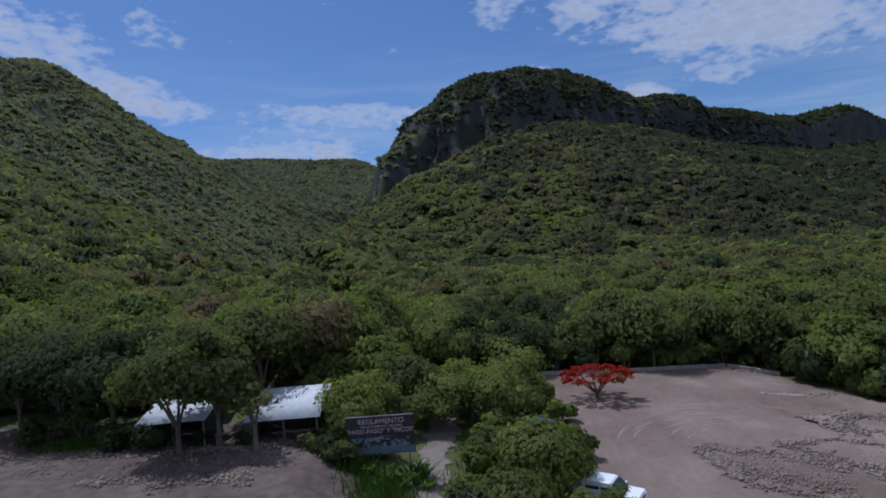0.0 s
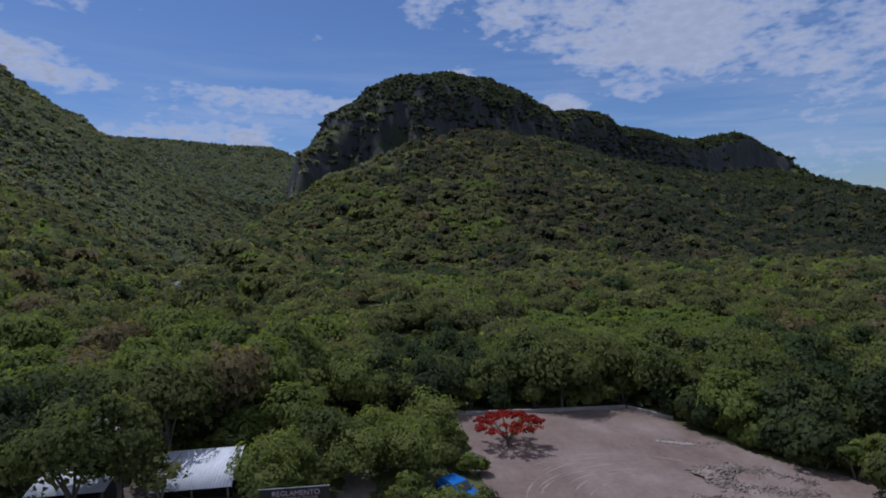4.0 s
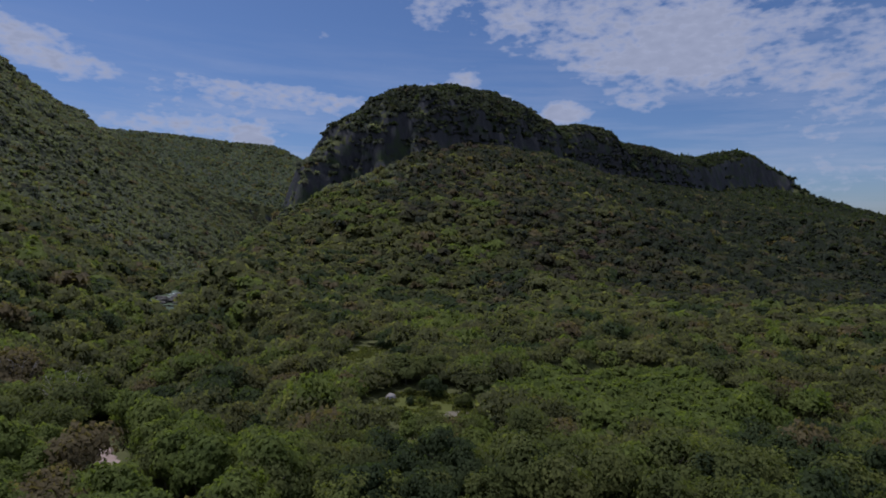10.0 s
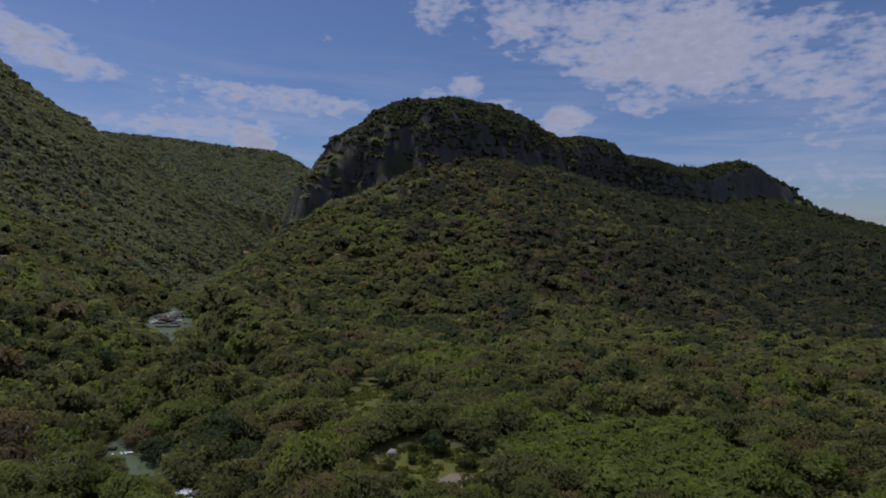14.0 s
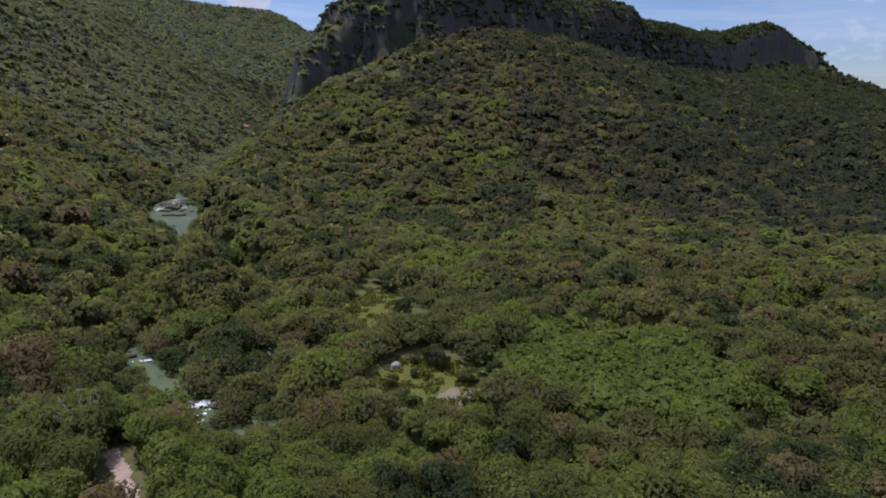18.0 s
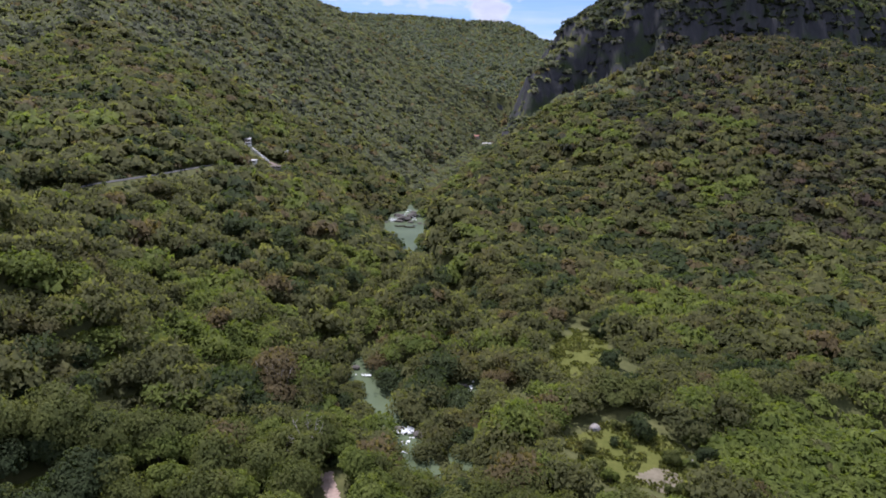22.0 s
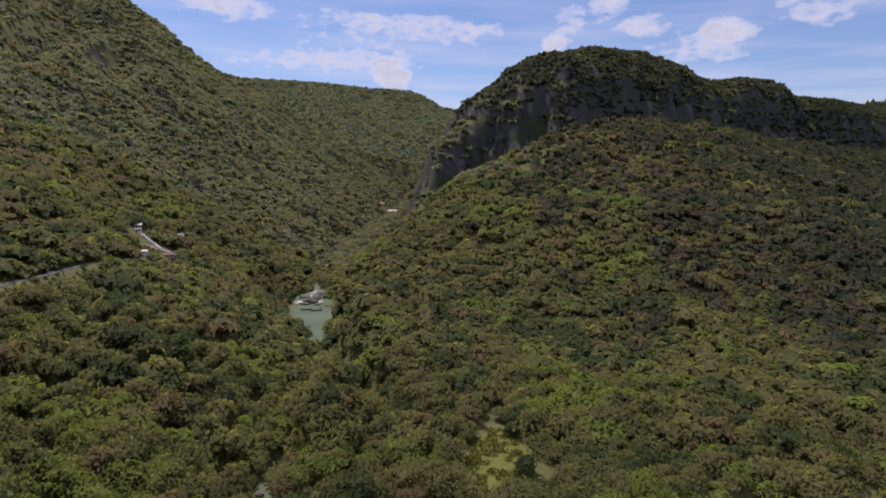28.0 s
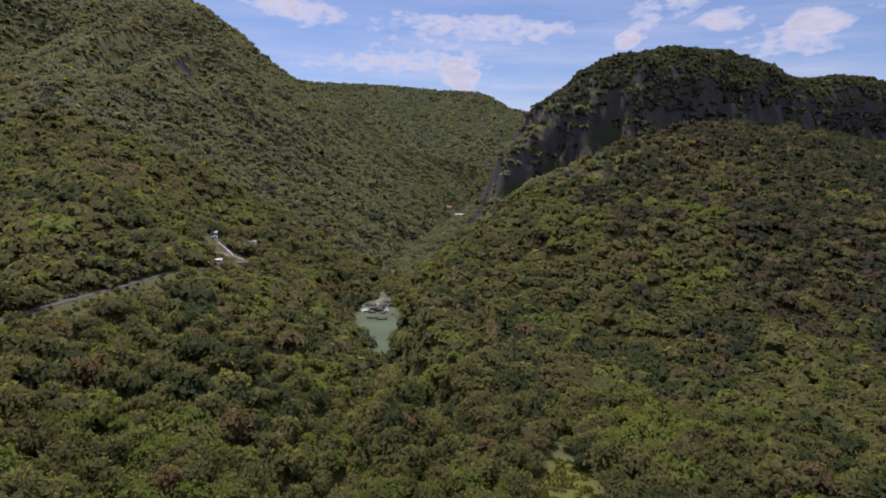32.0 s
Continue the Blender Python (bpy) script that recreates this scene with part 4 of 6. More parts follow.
KINDS += [
    bush_kind("shrub", "low green leafy shrub at the edge of the woods", "edge shrubs", LEAF, 2.2, 2.6, 31, 1250, 0.18),
    bush_kind("shrub", "low dark green shrub at the edge of the woods", "edge shrubs", LEAF_DARK, 2.0, 2.4, 32, 1150, 0.18),
    bush_kind("shrub", "fresh light-green shrub at the edge of the woods", "edge shrubs", LEAF_FRESH, 1.7, 2.0, 33, 1000, 0.17),
]
KINDS.append(tree_kind("bright_tree", "yellow-green leafy small tree beside the lot", "lot trees", LEAF_BUSH, 3.3, 6, 3.2, 34, leaves=3000, leaf=0.19, lumps=30, crown_tall=3.6, narrow=0.4))
FIRST += [True] * 4
# undergrowth along the lot, the path and the clearing
x, y, r, az = scatter(-60, 62, 30, 112, 3.4, RNG)
ok = (r < 105) & clear(x, y) & (az > -50) & (az < 46)
x, y = x[ok], y[ok]
near_edge = np.zeros(len(x), bool)
for dx, dy in ((4.5, 0), (-4.5, 0), (0, 5), (0, -5), (3, 3), (-3, -3), (3, -3), (-3, 3)):
    near_edge |= in_lot(x + dx, y + dy)
pick = near_edge & (RNG.uniform(size=len(x)) < min(1.0, 290 / max(1, near_edge.sum())))
x, y = x[pick], y[pick]
for i in range(len(x)):
    place(8 + int(RNG.integers(0, 3)), x[i], y[i], RNG.uniform(0.9, 1.7), RNG.uniform(0, 360))

# low growth filling the floor of the near woods
x, y, r, az = scatter(-95, 100, 28, 118, 3.5, RNG)
ok = (r < 116) & (az > -54) & (az < 50) & clear(x, y)
x, y = x[ok], y[ok]
joined_woods("undergrowth", "far", x, y, height(x, y), RNG.uniform(0.30, 0.62, len(x)), "dense low green growth under the trees", 1.1)

# feathery yellow-green trees beyond the lot
for px, py, sz in ((35.5, 76.0, 1.35), (43.0, 80.5, 1.5), (50.5, 78.0, 1.55), (57.5, 73.5, 1.5), (63.0, 69.0, 1.45), (54.0, 68.5, 1.3), (68.5, 72.5, 1.5), (60.5, 80.0, 1.4), (48.0, 71.5, 1.2), (4.0, 71.5, 1.3), (-40.5, 81.0, 1.3), (-11.0, 74.0, 1.3)):
    place(11, px, py, sz, px * 41 % 360, 0.85)

# the broad tree on the clearing's edge
place(1, 12.5, 150.0, 1.35, 40, 0.75)
place(2, 19.5, 152.5, 1.2, 140, 0.85)

# half-bare trees over the river and the clearing
for px, py, sz in ((-63.8, 122.5, 1.5), (-67.5, 127.0, 1.3), (36.3, 104.0, 1.1), (-43.0, 97.5, 0.9), (-60.5, 118.0, 1.1)):
    place(6, px, py, sz, px * 31 % 360)

# between the sheds and the lot
for k, px, py, sz, tl in ((2, -4.2, 52.5, 0.95, 0.9), (3, 1.2, 53.0, 0.82, 0.85), (11, 4.0, 50.2, 0.95, 1.0), (11, 5.6, 56.5, 1.05, 1.0), (3, -7.6, 56.5, 0.95, 0.95), (11, 0.5, 56.8, 0.9, 0.9), (11, -1.8, 49.6, 0.9, 0.95),
                          (0, -7.5, 62.0, 0.9, 0.9), (2, -13.5, 60.0, 1.0, 1.1), (11, 4.5, 59.6, 0.75, 0.8), (11, -1.0, 67.5, 1.2, 1.1), (7, 30.8, 77.2, 1.1, 0.8), (7, 44, 73, 1.2, 1.0), (3, -11.5, 52.5, 0.8, 0.85), (11, -7.4, 47.2, 0.85, 0.9),
                          (11, 8.0, 62.5, 0.55, 0.6), (5, -9.5, 68.5, 1.0, 1.1), (0, 8.5, 72.0, 0.9, 1.0)):
    place(k, px, py, sz, (px * 37 + py * 11) % 360, tl)
for k, px, py, sz in ((8, -5.0, 47.5, 1.2), (10, -6.8, 44.6, 1.0), (10, 3.2, 46.6, 1.2), (8, 7.4, 53.5, 1.1), (8, 4.0, 44.4, 0.8), (10, 3.0, 46.0, 0.7), (8, -5.6, 41.8, 0.7), (10, 7.9, 58.5, 1.2), (8, 8.2, 65.0, 0.6), (10, 0.6, 40.5, 0.9),
                      (8, 2.0, 43.0, 1.0), (10, 0.2, 36.0, 0.8), (8, 8.6, 43.0, 0.9), (8, 8.0, 31.5, 1.0), (9, 1.0, 31.5, 1.0), (8, -1.2, 54.5, 0.9), (10, 8.9, 51.0, 1.0), (8, -8.5, 49.5, 1.1), (10, -9.8, 46.4, 0.9), (8, 2.0, 64.0, 0.5)):
    place(k, px, py, sz, px * 50 % 360)

for px, py, sz in ((38.2, 63.5, 1.5), (39.6, 60.2, 1.6), (39.8, 57.0, 1.4), (41.0, 54.0, 1.6), (41.4, 51.0, 1.5), (42.6, 48.2, 1.7), (43.6, 45.4, 1.5), (44.6, 42.4, 1.6), (37.0, 67.0, 1.4), (42.5, 57.5, 1.8), (44.5, 52.0, 1.8), (30.0, 71.4, 1.3), (26.0, 71.6, 1.2), (21.5, 71.6, 1.4), (17.0, 71.5, 1.2), (12.5, 71.3, 1.4), (33.5, 71.8, 1.4)):
    place(8 + int(px * 7) % 3, px, py, sz, px * 50 % 360, 1.15)

# the big round bush in front, and the shade trees by the sheds
big = bush_kind("round_bush", "large rounded yellow-green bush beside the parked cars", "", LEAF_BUSH, 3.8, 5.2, 41, 7500, 0.17, 30)
big.matrix_basis = pose(5.1, 36.6, hz(5.1, 36.6))

def forked_tree(name, label, x, y, mat, bole, stems, reach, top, crown_at, radius, crown_tall, leaves, leaf, lumps, seed, shell=0.45):
    """A slim tree that forks low into several stems under an airy crown."""
    rng = np.random.default_rng(seed)
    root = thing(name, label, "tree", at=(x, y, hz(x, y)))
    bm = bmesh.new()
    tube(bm, [(0, 0, -0.4), (0, 0, 0.1), (0.06, 0, bole)], (0.26, 0.20, 0.17), 8)
    for i in range(stems):
        a = 2 * math.pi * (i + rng.uniform(-0.25, 0.25)) / stems
        r = reach * rng.uniform(0.6, 1.0)
        e = (r * math.cos(a), r * math.sin(a), top * rng.uniform(0.86, 1.05))
        mid = (r * 0.45 * math.cos(a), r * 0.45 * math.sin(a), bole + (e[2] - bole) * 0.5)
        tube(bm, [(0.06, 0, bole - 0.1), mid, e], (0.12, 0.085, 0.03), 6)
        for q in range(3):
            b = a + rng.uniform(-1.0, 1.0)
            k = rng.uniform(0.5, 0.95)
            s = [mid[j] + (e[j] - mid[j]) * k for j in range(3)]
            tube(bm, [s, (s[0] + 0.9 * math.cos(b), s[1] + 0.9 * math.sin(b), s[2] + 0.8)], (0.04, 0.012), 5)
    part("trunk", bm, BARK, root)
    v, n = crown_cards(rng, radius, crown_tall, lumps, leaves, leaf, narrow=0.45, droop=0.75, loose=0.4, shell=shell, up=0.2)
    v[:, 2] += crown_at
    mpart("crown", cards_mesh("crown", v, n, mat), root)


forked_tree("shade_tree", "forked airy dark green tree before the sheds", -19.6, 39.5, LEAF, 1.8, 4, 2.2, 5.6, 5.7, 4.0, 3.4, 4600, 0.20, 26, 42)
forked_tree("slim_tree", "dark green tree standing between the two sheds", -17.2, 40.6, LEAF, 2.0, 3, 1.5, 6.6, 5.4, 3.0, 4.2, 4200, 0.20, 26, 43)
forked_tree("thin_tree", "thin sparsely leaved tree before the bright roof", -14.2, 39.3, LEAF, 1.7, 3, 1.0, 4.0, 3.6, 2.0, 1.5, 620, 0.17, 14, 45, 0.2)
forked_tree("shade_tree", "tall dark green tree behind the sheds", -16.2, 47.6, LEAF, 2.6, 4, 2.4, 7.5, 6.6, 4.2, 3.6, 4600, 0.21, 30, 46)
forked_tree("dark_yard_tree", "broad dark tree at the side of the dirt yard", -27.4, 45.2, LEAF_DARK, 2.0, 5, 2.8, 6.5, 5.2, 4.6, 4.4, 4600, 0.22, 28, 44)
forked_tree("dark_yard_tree", "broad dark tree at the side of the dirt yard", -25.6, 48.6, LEAF_DARK, 2.0, 5, 2.8, 6.5, 5.6, 4.4, 4.2, 4200, 0.22, 28, 47)
forked_tree("dark_yard_tree", "broad dark tree at the side of the dirt yard", -31.8, 45.6, LEAF_DARK, 2.0, 5, 2.8, 6.5, 5.0, 4.6, 4.2, 4200, 0.22, 28, 48)
forked_tree("dark_yard_tree", "broad dark tree at the side of the dirt yard", -36.5, 47.5, LEAF_DARK, 2.0, 5, 2.8, 6.5, 5.4, 4.6, 4.2, 4200, 0.22, 28, 49)
for k, px, py, sz in ((9, -24.4, 41.3, 0.8), (9, -22.6, 41.0, 0.9), (9, -21.3, 41.2, 0.75), (8, -25.8, 42.4, 0.7), (9, -15.7, 41.0, 0.45), (8, -10.7, 40.2, 0.5), (8, -8.7, 41.0, 1.0), (8, -8.2, 38.4, 0.7), (11, -8.1, 42.8, 0.85), (9, -18.6, 41.0, 0.5), (9, -9.2, 39.6, 0.7), (8, -29.5, 44.5, 1.1), (9, -31.5, 43.5, 1.0)):
    place(k, px, py, sz, px * 50 % 360)


def bare_tree(x, y, tall, seed):
    """A pale leafless tree: forked limbs and thin twigs."""
    rng = np.random.default_rng(seed)
    root = thing("bare_tree", "pale leafless tree with thin twisting branches", "tree", "bare trees", at=(x, y, hz(x, y)))
    bm = bmesh.new()
    tube(bm, [(0, 0, -0.4), (0.1, 0, tall * 0.25), (0.25, 0.1, tall * 0.5)], (0.24, 0.18, 0.14), 7)
    part("trunk", bm, PALE_BARK, root)
    for i in range(7):
        a, r = i * 0.9 + rng.uniform(-0.3, 0.3), rng.uniform(0.18, 0.36) * tall
        k = rng.uniform(0.55, 1.0)
        s = (0.25 * k, 0.1 * k, tall * 0.5 * k)
        mid = (s[0] + 0.5 * r * math.cos(a), s[1] + 0.5 * r * math.sin(a), s[2] + tall * 0.22)
        e = (s[0] + r * math.cos(a + 0.3), s[1] + r * math.sin(a + 0.3), tall * rng.uniform(0.8, 1.05))
        bm = bmesh.new()
        tube(bm, [s, mid, e], (0.11, 0.075, 0.025), 5)
        for q in range(5):
            b, f = a + rng.uniform(-1.4, 1.4), rng.uniform(0.1, 1.0)
            o = [mid[j] + (e[j] - mid[j]) * f for j in range(3)]
            tube(bm, [o, (o[0] + 1.1 * math.cos(b), o[1] + 1.1 * math.sin(b), o[2] + rng.uniform(0.3, 1.0))], (0.035, 0.012), 4)
        part("limb", bm, PALE_BARK, root)


bare_tree(-43.6, 97.0, 9.5, 5)
bare_tree(-62.0, 120.5, 10.5, 6)
bare_tree(-66.0, 124.0, 10.0, 7)


def red_tree():
    """A low wide flame tree: forked trunk, flat umbrella of red bloom."""
    rng = np.random.default_rng(51)
    root = thing("flame_tree", "low wide flame tree in full red bloom on the dirt lot", "tree", at=(14.2, 58.2, hz(14.2, 58.2)))
    bm = bmesh.new()
    tube(bm, [(0, 0, -0.3), (0, 0, 0.3), (0.05, 0, 0.7)], (0.28, 0.22, 0.2), 8)
    tips = []
    for i in range(9):
        a = i * 0.70 + rng.uniform(-0.2, 0.2)
        r = rng.uniform(1.5, 3.1)
        e = (r * math.cos(a), r * math.sin(a), rng.uniform(2.3, 2.9))
        tube(bm, [(0.05, 0, 0.55), (r * 0.35 * math.cos(a), r * 0.35 * math.sin(a), 1.3), (r * 0.7 * math.cos(a), r * 0.7 * math.sin(a), 2.1), e], (0.13, 0.10, 0.06, 0.02), 6)
        tips.append(e)
    part("trunk", bm, BARK, root)
    vs, ns = [], []
    for k in range(84):
        a, r = rng.uniform(0, 6.283), 3.6 * math.sqrt(rng.uniform(0.02, 1))
        v, n = crown_cards(rng, 0.62, 0.30, 4, 55, 0.115, low=-0.5, loose=0.4, shell=0.3)
        vs.append(v + np.array([r * math.cos(a), r * math.sin(a), 2.95 - 0.055 * r * r + rng.uniform(-0.15, 0.25)]))
        ns.append(n)
    mpart("bloom", cards_mesh("bloom", np.concatenate(vs), np.concatenate(ns), PETAL), root, "scarlet blossom in a flat umbrella")
    vs, ns = [], []
    for k in range(9):
        a, r = rng.uniform(0, 6.283), 3.2 * math.sqrt(rng.uniform(0.05, 1))
        v, n = crown_cards(rng, 0.8, 0.3, 3, 40, 0.13, low=-0.5)
        vs.append(v + np.array([r * math.cos(a), r * math.sin(a), 2.55 - 0.05 * r * r]))
        ns.append(n)
    mpart("leaves", cards_mesh("leaves", np.concatenate(vs), np.concatenate(ns), LEAF_FRESH), root, "thin green leaves below the blossom")


red_tree()


def palm_tree(x, y, tall, seed):
    rng = np.random.default_rng(seed)
    root = thing("palm_tree", "slim fan palm standing above the clearing", "palm", at=(x, y, hz(x, y)))
    bm = bmesh.new()
    tube(bm, [(0, 0, -0.4), (0.1, 0, tall * 0.4), (0.2, 0.1, tall)], (0.24, 0.18, 0.15), 8)
    part("trunk", bm, PALE_BARK, root)
    for k in range(22):
        a, dip = rng.uniform(0, 6.283), rng.uniform(-0.9, 0.9)
        me_v, me_f = [], []
        ln = rng.uniform(1.4, 2.0)
        for i in range(5):
            s = i / 4
            rr, zz = ln * s * math.cos(dip), ln * s * math.sin(dip) - 0.5 * s * s
            w = 0.42 * math.sin(math.pi * min(0.95, 0.15 + 0.8 * s))
            for sd in (-1, 1):
                me_v.append((0.2 + rr * math.cos(a) - sd * w * math.sin(a), 0.1 + rr * math.sin(a) + sd * w * math.cos(a), tall + zz - 0.12 * abs(sd)))
            if i:
                me_f.append((2 * i - 2, 2 * i - 1, 2 * i + 1, 2 * i))
        mpart("frond", mesh_from("frond", me_v, me_f, LEAF), root)


palm_tree(25.6, 121.4, 6.0, 3)

# loose bushes of the clearing
for k, px, py, sz in ((9, 12.4, 170.0, 2.2), (9, 17.7, 137.5, 1.9), (8, 12.3, 139.4, 0.8), (10, 14.4, 132.0, 0.8), (8, 6.4, 129.0, 1.0), (8, 23.8, 128.5, 1.2), (10, 26.5, 128, 0.9), (8, -1.0, 136, 1.2), (9, 9, 194, 1.5), (8, -6, 186, 1.4), (8, 21.5, 118.5, 0.7), (8, 8.2, 122.0, 1.0), (10, 10.5, 119.0, 1.2), (8, 24.5, 119.5, 0.9), (9, 30.5, 131.0, 1.3), (8, 29.0, 137.0, 1.4)):
    place(k, px, py, sz, px * 77 % 360, 1.1)


x, y, r, az = scatter(-14, 36, 108, 212, 5.5, RNG)
ok = in_meadow(x, y) & (RNG.uniform(size=len(x)) < 0.12)
for px, py in zip(x[ok], y[ok]):
    place(int(RNG.integers(8, 11)), px, py, RNG.uniform(0.3, 0.9), RNG.uniform(0, 360))


# ---------------------------------------------------------------- lot: wall, rubble, sheds, sign, cars
def low_wall():
    """A low concrete kerb wall in lengths, with gaps and tilts as it stands."""
    root = tagged(new("lot_wall"), "low pale concrete wall along the lot's far edge", "wall", kind="structure")
    for (ax, ay), (bx, by), num in (((-2.7, 63.0), (10.3, 68.9), 6), ((10.4, 69.0), (32.9, 69.6), 9), ((33.1, 69.4), (36.6, 64.4), 3)):
        for i in range(num):
            s0, s1 = i / num, (i + 1) / num
            x0, y0, x1, y1 = ax + (bx - ax) * s0, ay + (by - ay) * s0, ax + (bx - ax) * s1, ay + (by - ay) * s1
            bm = bmesh.new()
            ln = math.hypot(x1 - x0, y1 - y0) - 0.03
            xm, ym = (x0 + x1) / 2, (y0 + y1) / 2
            box(bm, (ln, 0.30, 0.80), (xm, ym, hz(xm, ym) + 0.08), (0, math.degrees(math.atan2(hz(x0, y0) - hz(x1, y1), ln)), math.degrees(math.atan2(y1 - y0, x1 - x0))), 0.03)
            part("wall_length", bm, CONCRETE, root)


low_wall()


def rubble(name, line, width, count, seed, label, big=0.14, heap=0.06):
    """A bank of broken clods strewn along a line, thick in places and thinning out."""
    rng = np.random.default_rng(seed)
    bv = np.array([(1, 0, 0), (-0.9, 0.2, 0), (0.1, 1, 0), (-0.1, -1, 0.1), (0, 0.1, 1), (0.1, 0, -1)], float)
    bf = np.array([(0, 2, 4), (2, 1, 4), (1, 3, 4), (3, 0, 4), (2, 0, 5), (1, 2, 5), (3, 1, 5), (0, 3, 5)])
    lx, ly = np.array([p[0] for p in line], float), np.array([p[1] for p in line], float)
    s = np.concatenate([[0], np.cumsum(np.hypot(np.diff(lx), np.diff(ly)))])
    u = rng.uniform(0, s[-1], count * 2)
    u = u[rng.uniform(size=count * 2) < 0.15 + vnoise(u / 1.3, u * 0 + seed, seed) ** 2][:count]
    count = len(u)
    w = rng.normal(0, 0.5, count)
    wide = width * (0.45 + 0.9 * vnoise(u / 2.2, u * 0, seed + 1))
    dx, dy = np.interp(u + 0.3, s, lx) - np.interp(u - 0.3, s, lx), np.interp(u + 0.3, s, ly) - np.interp(u - 0.3, s, ly)
    k = np.maximum(np.hypot(dx, dy), 1e-6)
    bend = (vnoise(u / 0.9, u * 0 + 5, seed + 2) - 0.5) * 0.8
    px, py = np.interp(u, s, lx) - dy / k * (w * wide + bend), np.interp(u, s, ly) + dx / k * (w * wide + bend)
    z = np.where(rng.uniform(size=count) < 0.88, rng.uniform(0.04, big * 0.75, count), rng.uniform(big * 0.75, big * 1.5, count))
    pz = height(px, py) + 0.07 + z * 0.2 + heap * np.exp(-2.5 * w * w)
    a = rng.uniform(0, 6.28, count)
    v = bv[None] * (z[:, None, None] * rng.uniform(0.5, 1.7, (count, 1, 3))) * np.array([1, 1, 0.6]) * rng.uniform(0.7, 1.3, (count, 6, 1))
    X = v[:, :, 0] * np.cos(a)[:, None] - v[:, :, 1] * np.sin(a)[:, None] + px[:, None]
    Y = v[:, :, 0] * np.sin(a)[:, None] + v[:, :, 1] * np.cos(a)[:, None] + py[:, None]
    V = np.stack([X, Y, v[:, :, 2] + pz[:, None]], 2).reshape(-1, 3)
    F = (bf[None] + 6 * np.arange(count)[:, None, None]).reshape(-1, 3)
    tagged(new(name, mesh_from(name, V, F, RUBBLE)), label, "rubble", kind="stuff")


CLODS = "bank of broken clods and stones left on the dirt lot"
rubble("rubble_stones", ((18.7, 44.0), (18.4, 41.5), (18.3, 38.5), (19.2, 36.8), (20.8, 35.1), (24.4, 33.9), (27.5, 33.0)), 0.75, 2250, 61, CLODS)
rubble("rubble_stones", ((18.7, 44.0), (20.3, 43.4), (22.2, 42.6), (24.8, 40.4), (26.5, 39.0)), 1.3, 1350, 62, CLODS, 0.13, 0.04)
rubble("rubble_stones", ((18.9, 40.8), (20.1, 38.8), (21.9, 36.9), (24, 35.2)), 1.5, 900, 63, CLODS, 0.12, 0.04)
rubble("rubble_stones", ((24.6, 44.4), (25.0, 42.8), (25.8, 41.1), (27.2, 39.4), (27.8, 37.0), (28.3, 35.7), (30, 34)), 0.9, 1950, 64, CLODS)
rubble("rubble_stones", ((27.2, 39.4), (30.3, 39.2), (31.9, 37.2), (34.0, 36.6), (37, 35)), 0.7, 1350, 65, CLODS)
rubble("rubble_stones", ((24.8, 43.6), (27.1, 44.2), (29.1, 44.1), (31.2, 43.0), (33.9, 41.2), (36.5, 40.2), (40, 38.5)), 0.8, 1950, 66, CLODS)
rubble("rubble_stones", ((29.8, 48.2), (31.6, 48.8), (33.4, 49.6), (35.0, 50.4)), 1.5, 1950, 67, "low heap of broken clods on the dirt lot", 0.17, 0.22)
rubble("rubble_stones", ((33.0, 49.6), (36.8, 49.1), (38.1, 47.7), (39, 45)), 1.2, 600, 68, CLODS, 0.13, 0.03)
rubble("rubble_stones", ((29.6, 46.9), (32.8, 46.2), (35.5, 44.6), (38.5, 43)), 1.3, 900, 69, CLODS, 0.12, 0.03)
rubble("rubble_stones", ((20, 41), (24, 38), (28, 36.5), (33, 40), (38, 39)), 3.0, 1350, 70, CLODS, 0.10, 0.0)
rubble("rubble_stones", ((-27, 40.2), (-23, 39.6), (-19, 40.0), (-13, 40.4), (-9, 40.8)), 0.9, 1050, 72, "loose stones along the dirt yard before the sheds", 0.12, 0.03)
rubble("rubble_stones", ((-24, 35.0), (-20, 34.6), (-16.5, 34.4), (-13, 34.9)), 1.1, 1300, 75, "loose stones and clods strewn over the dirt yard", 0.12, 0.03)
rubble("rubble_stones", ((-30, 38.5), (-25, 38.0), (-21, 37.4), (-17, 37.8), (-12, 38.4)), 2.6, 700, 76, "scattered stones and litter over the dirt yard", 0.09, 0.0)
rubble("gravel_stones", ((31, 57.8), (34, 56.4), (37.5, 56.0)), 0.8, 400, 73, "pale gravel spilled at the lot's edge", 0.08, 0.02)
sheet("pale_spill", lambda x, y: np.hypot((x - 32.4) / 2.4, (y - 57.0 + 0.35 * (x - 32.4)) / 0.75) < 1 + 0.9 * (fbm(x / 1.5, y / 1.5, 95, 2) - 0.5), 27, 40, 52, 62, 0.3, 0.09, TRACK, "pale gravelly spill on the dirt lot", "gravel")


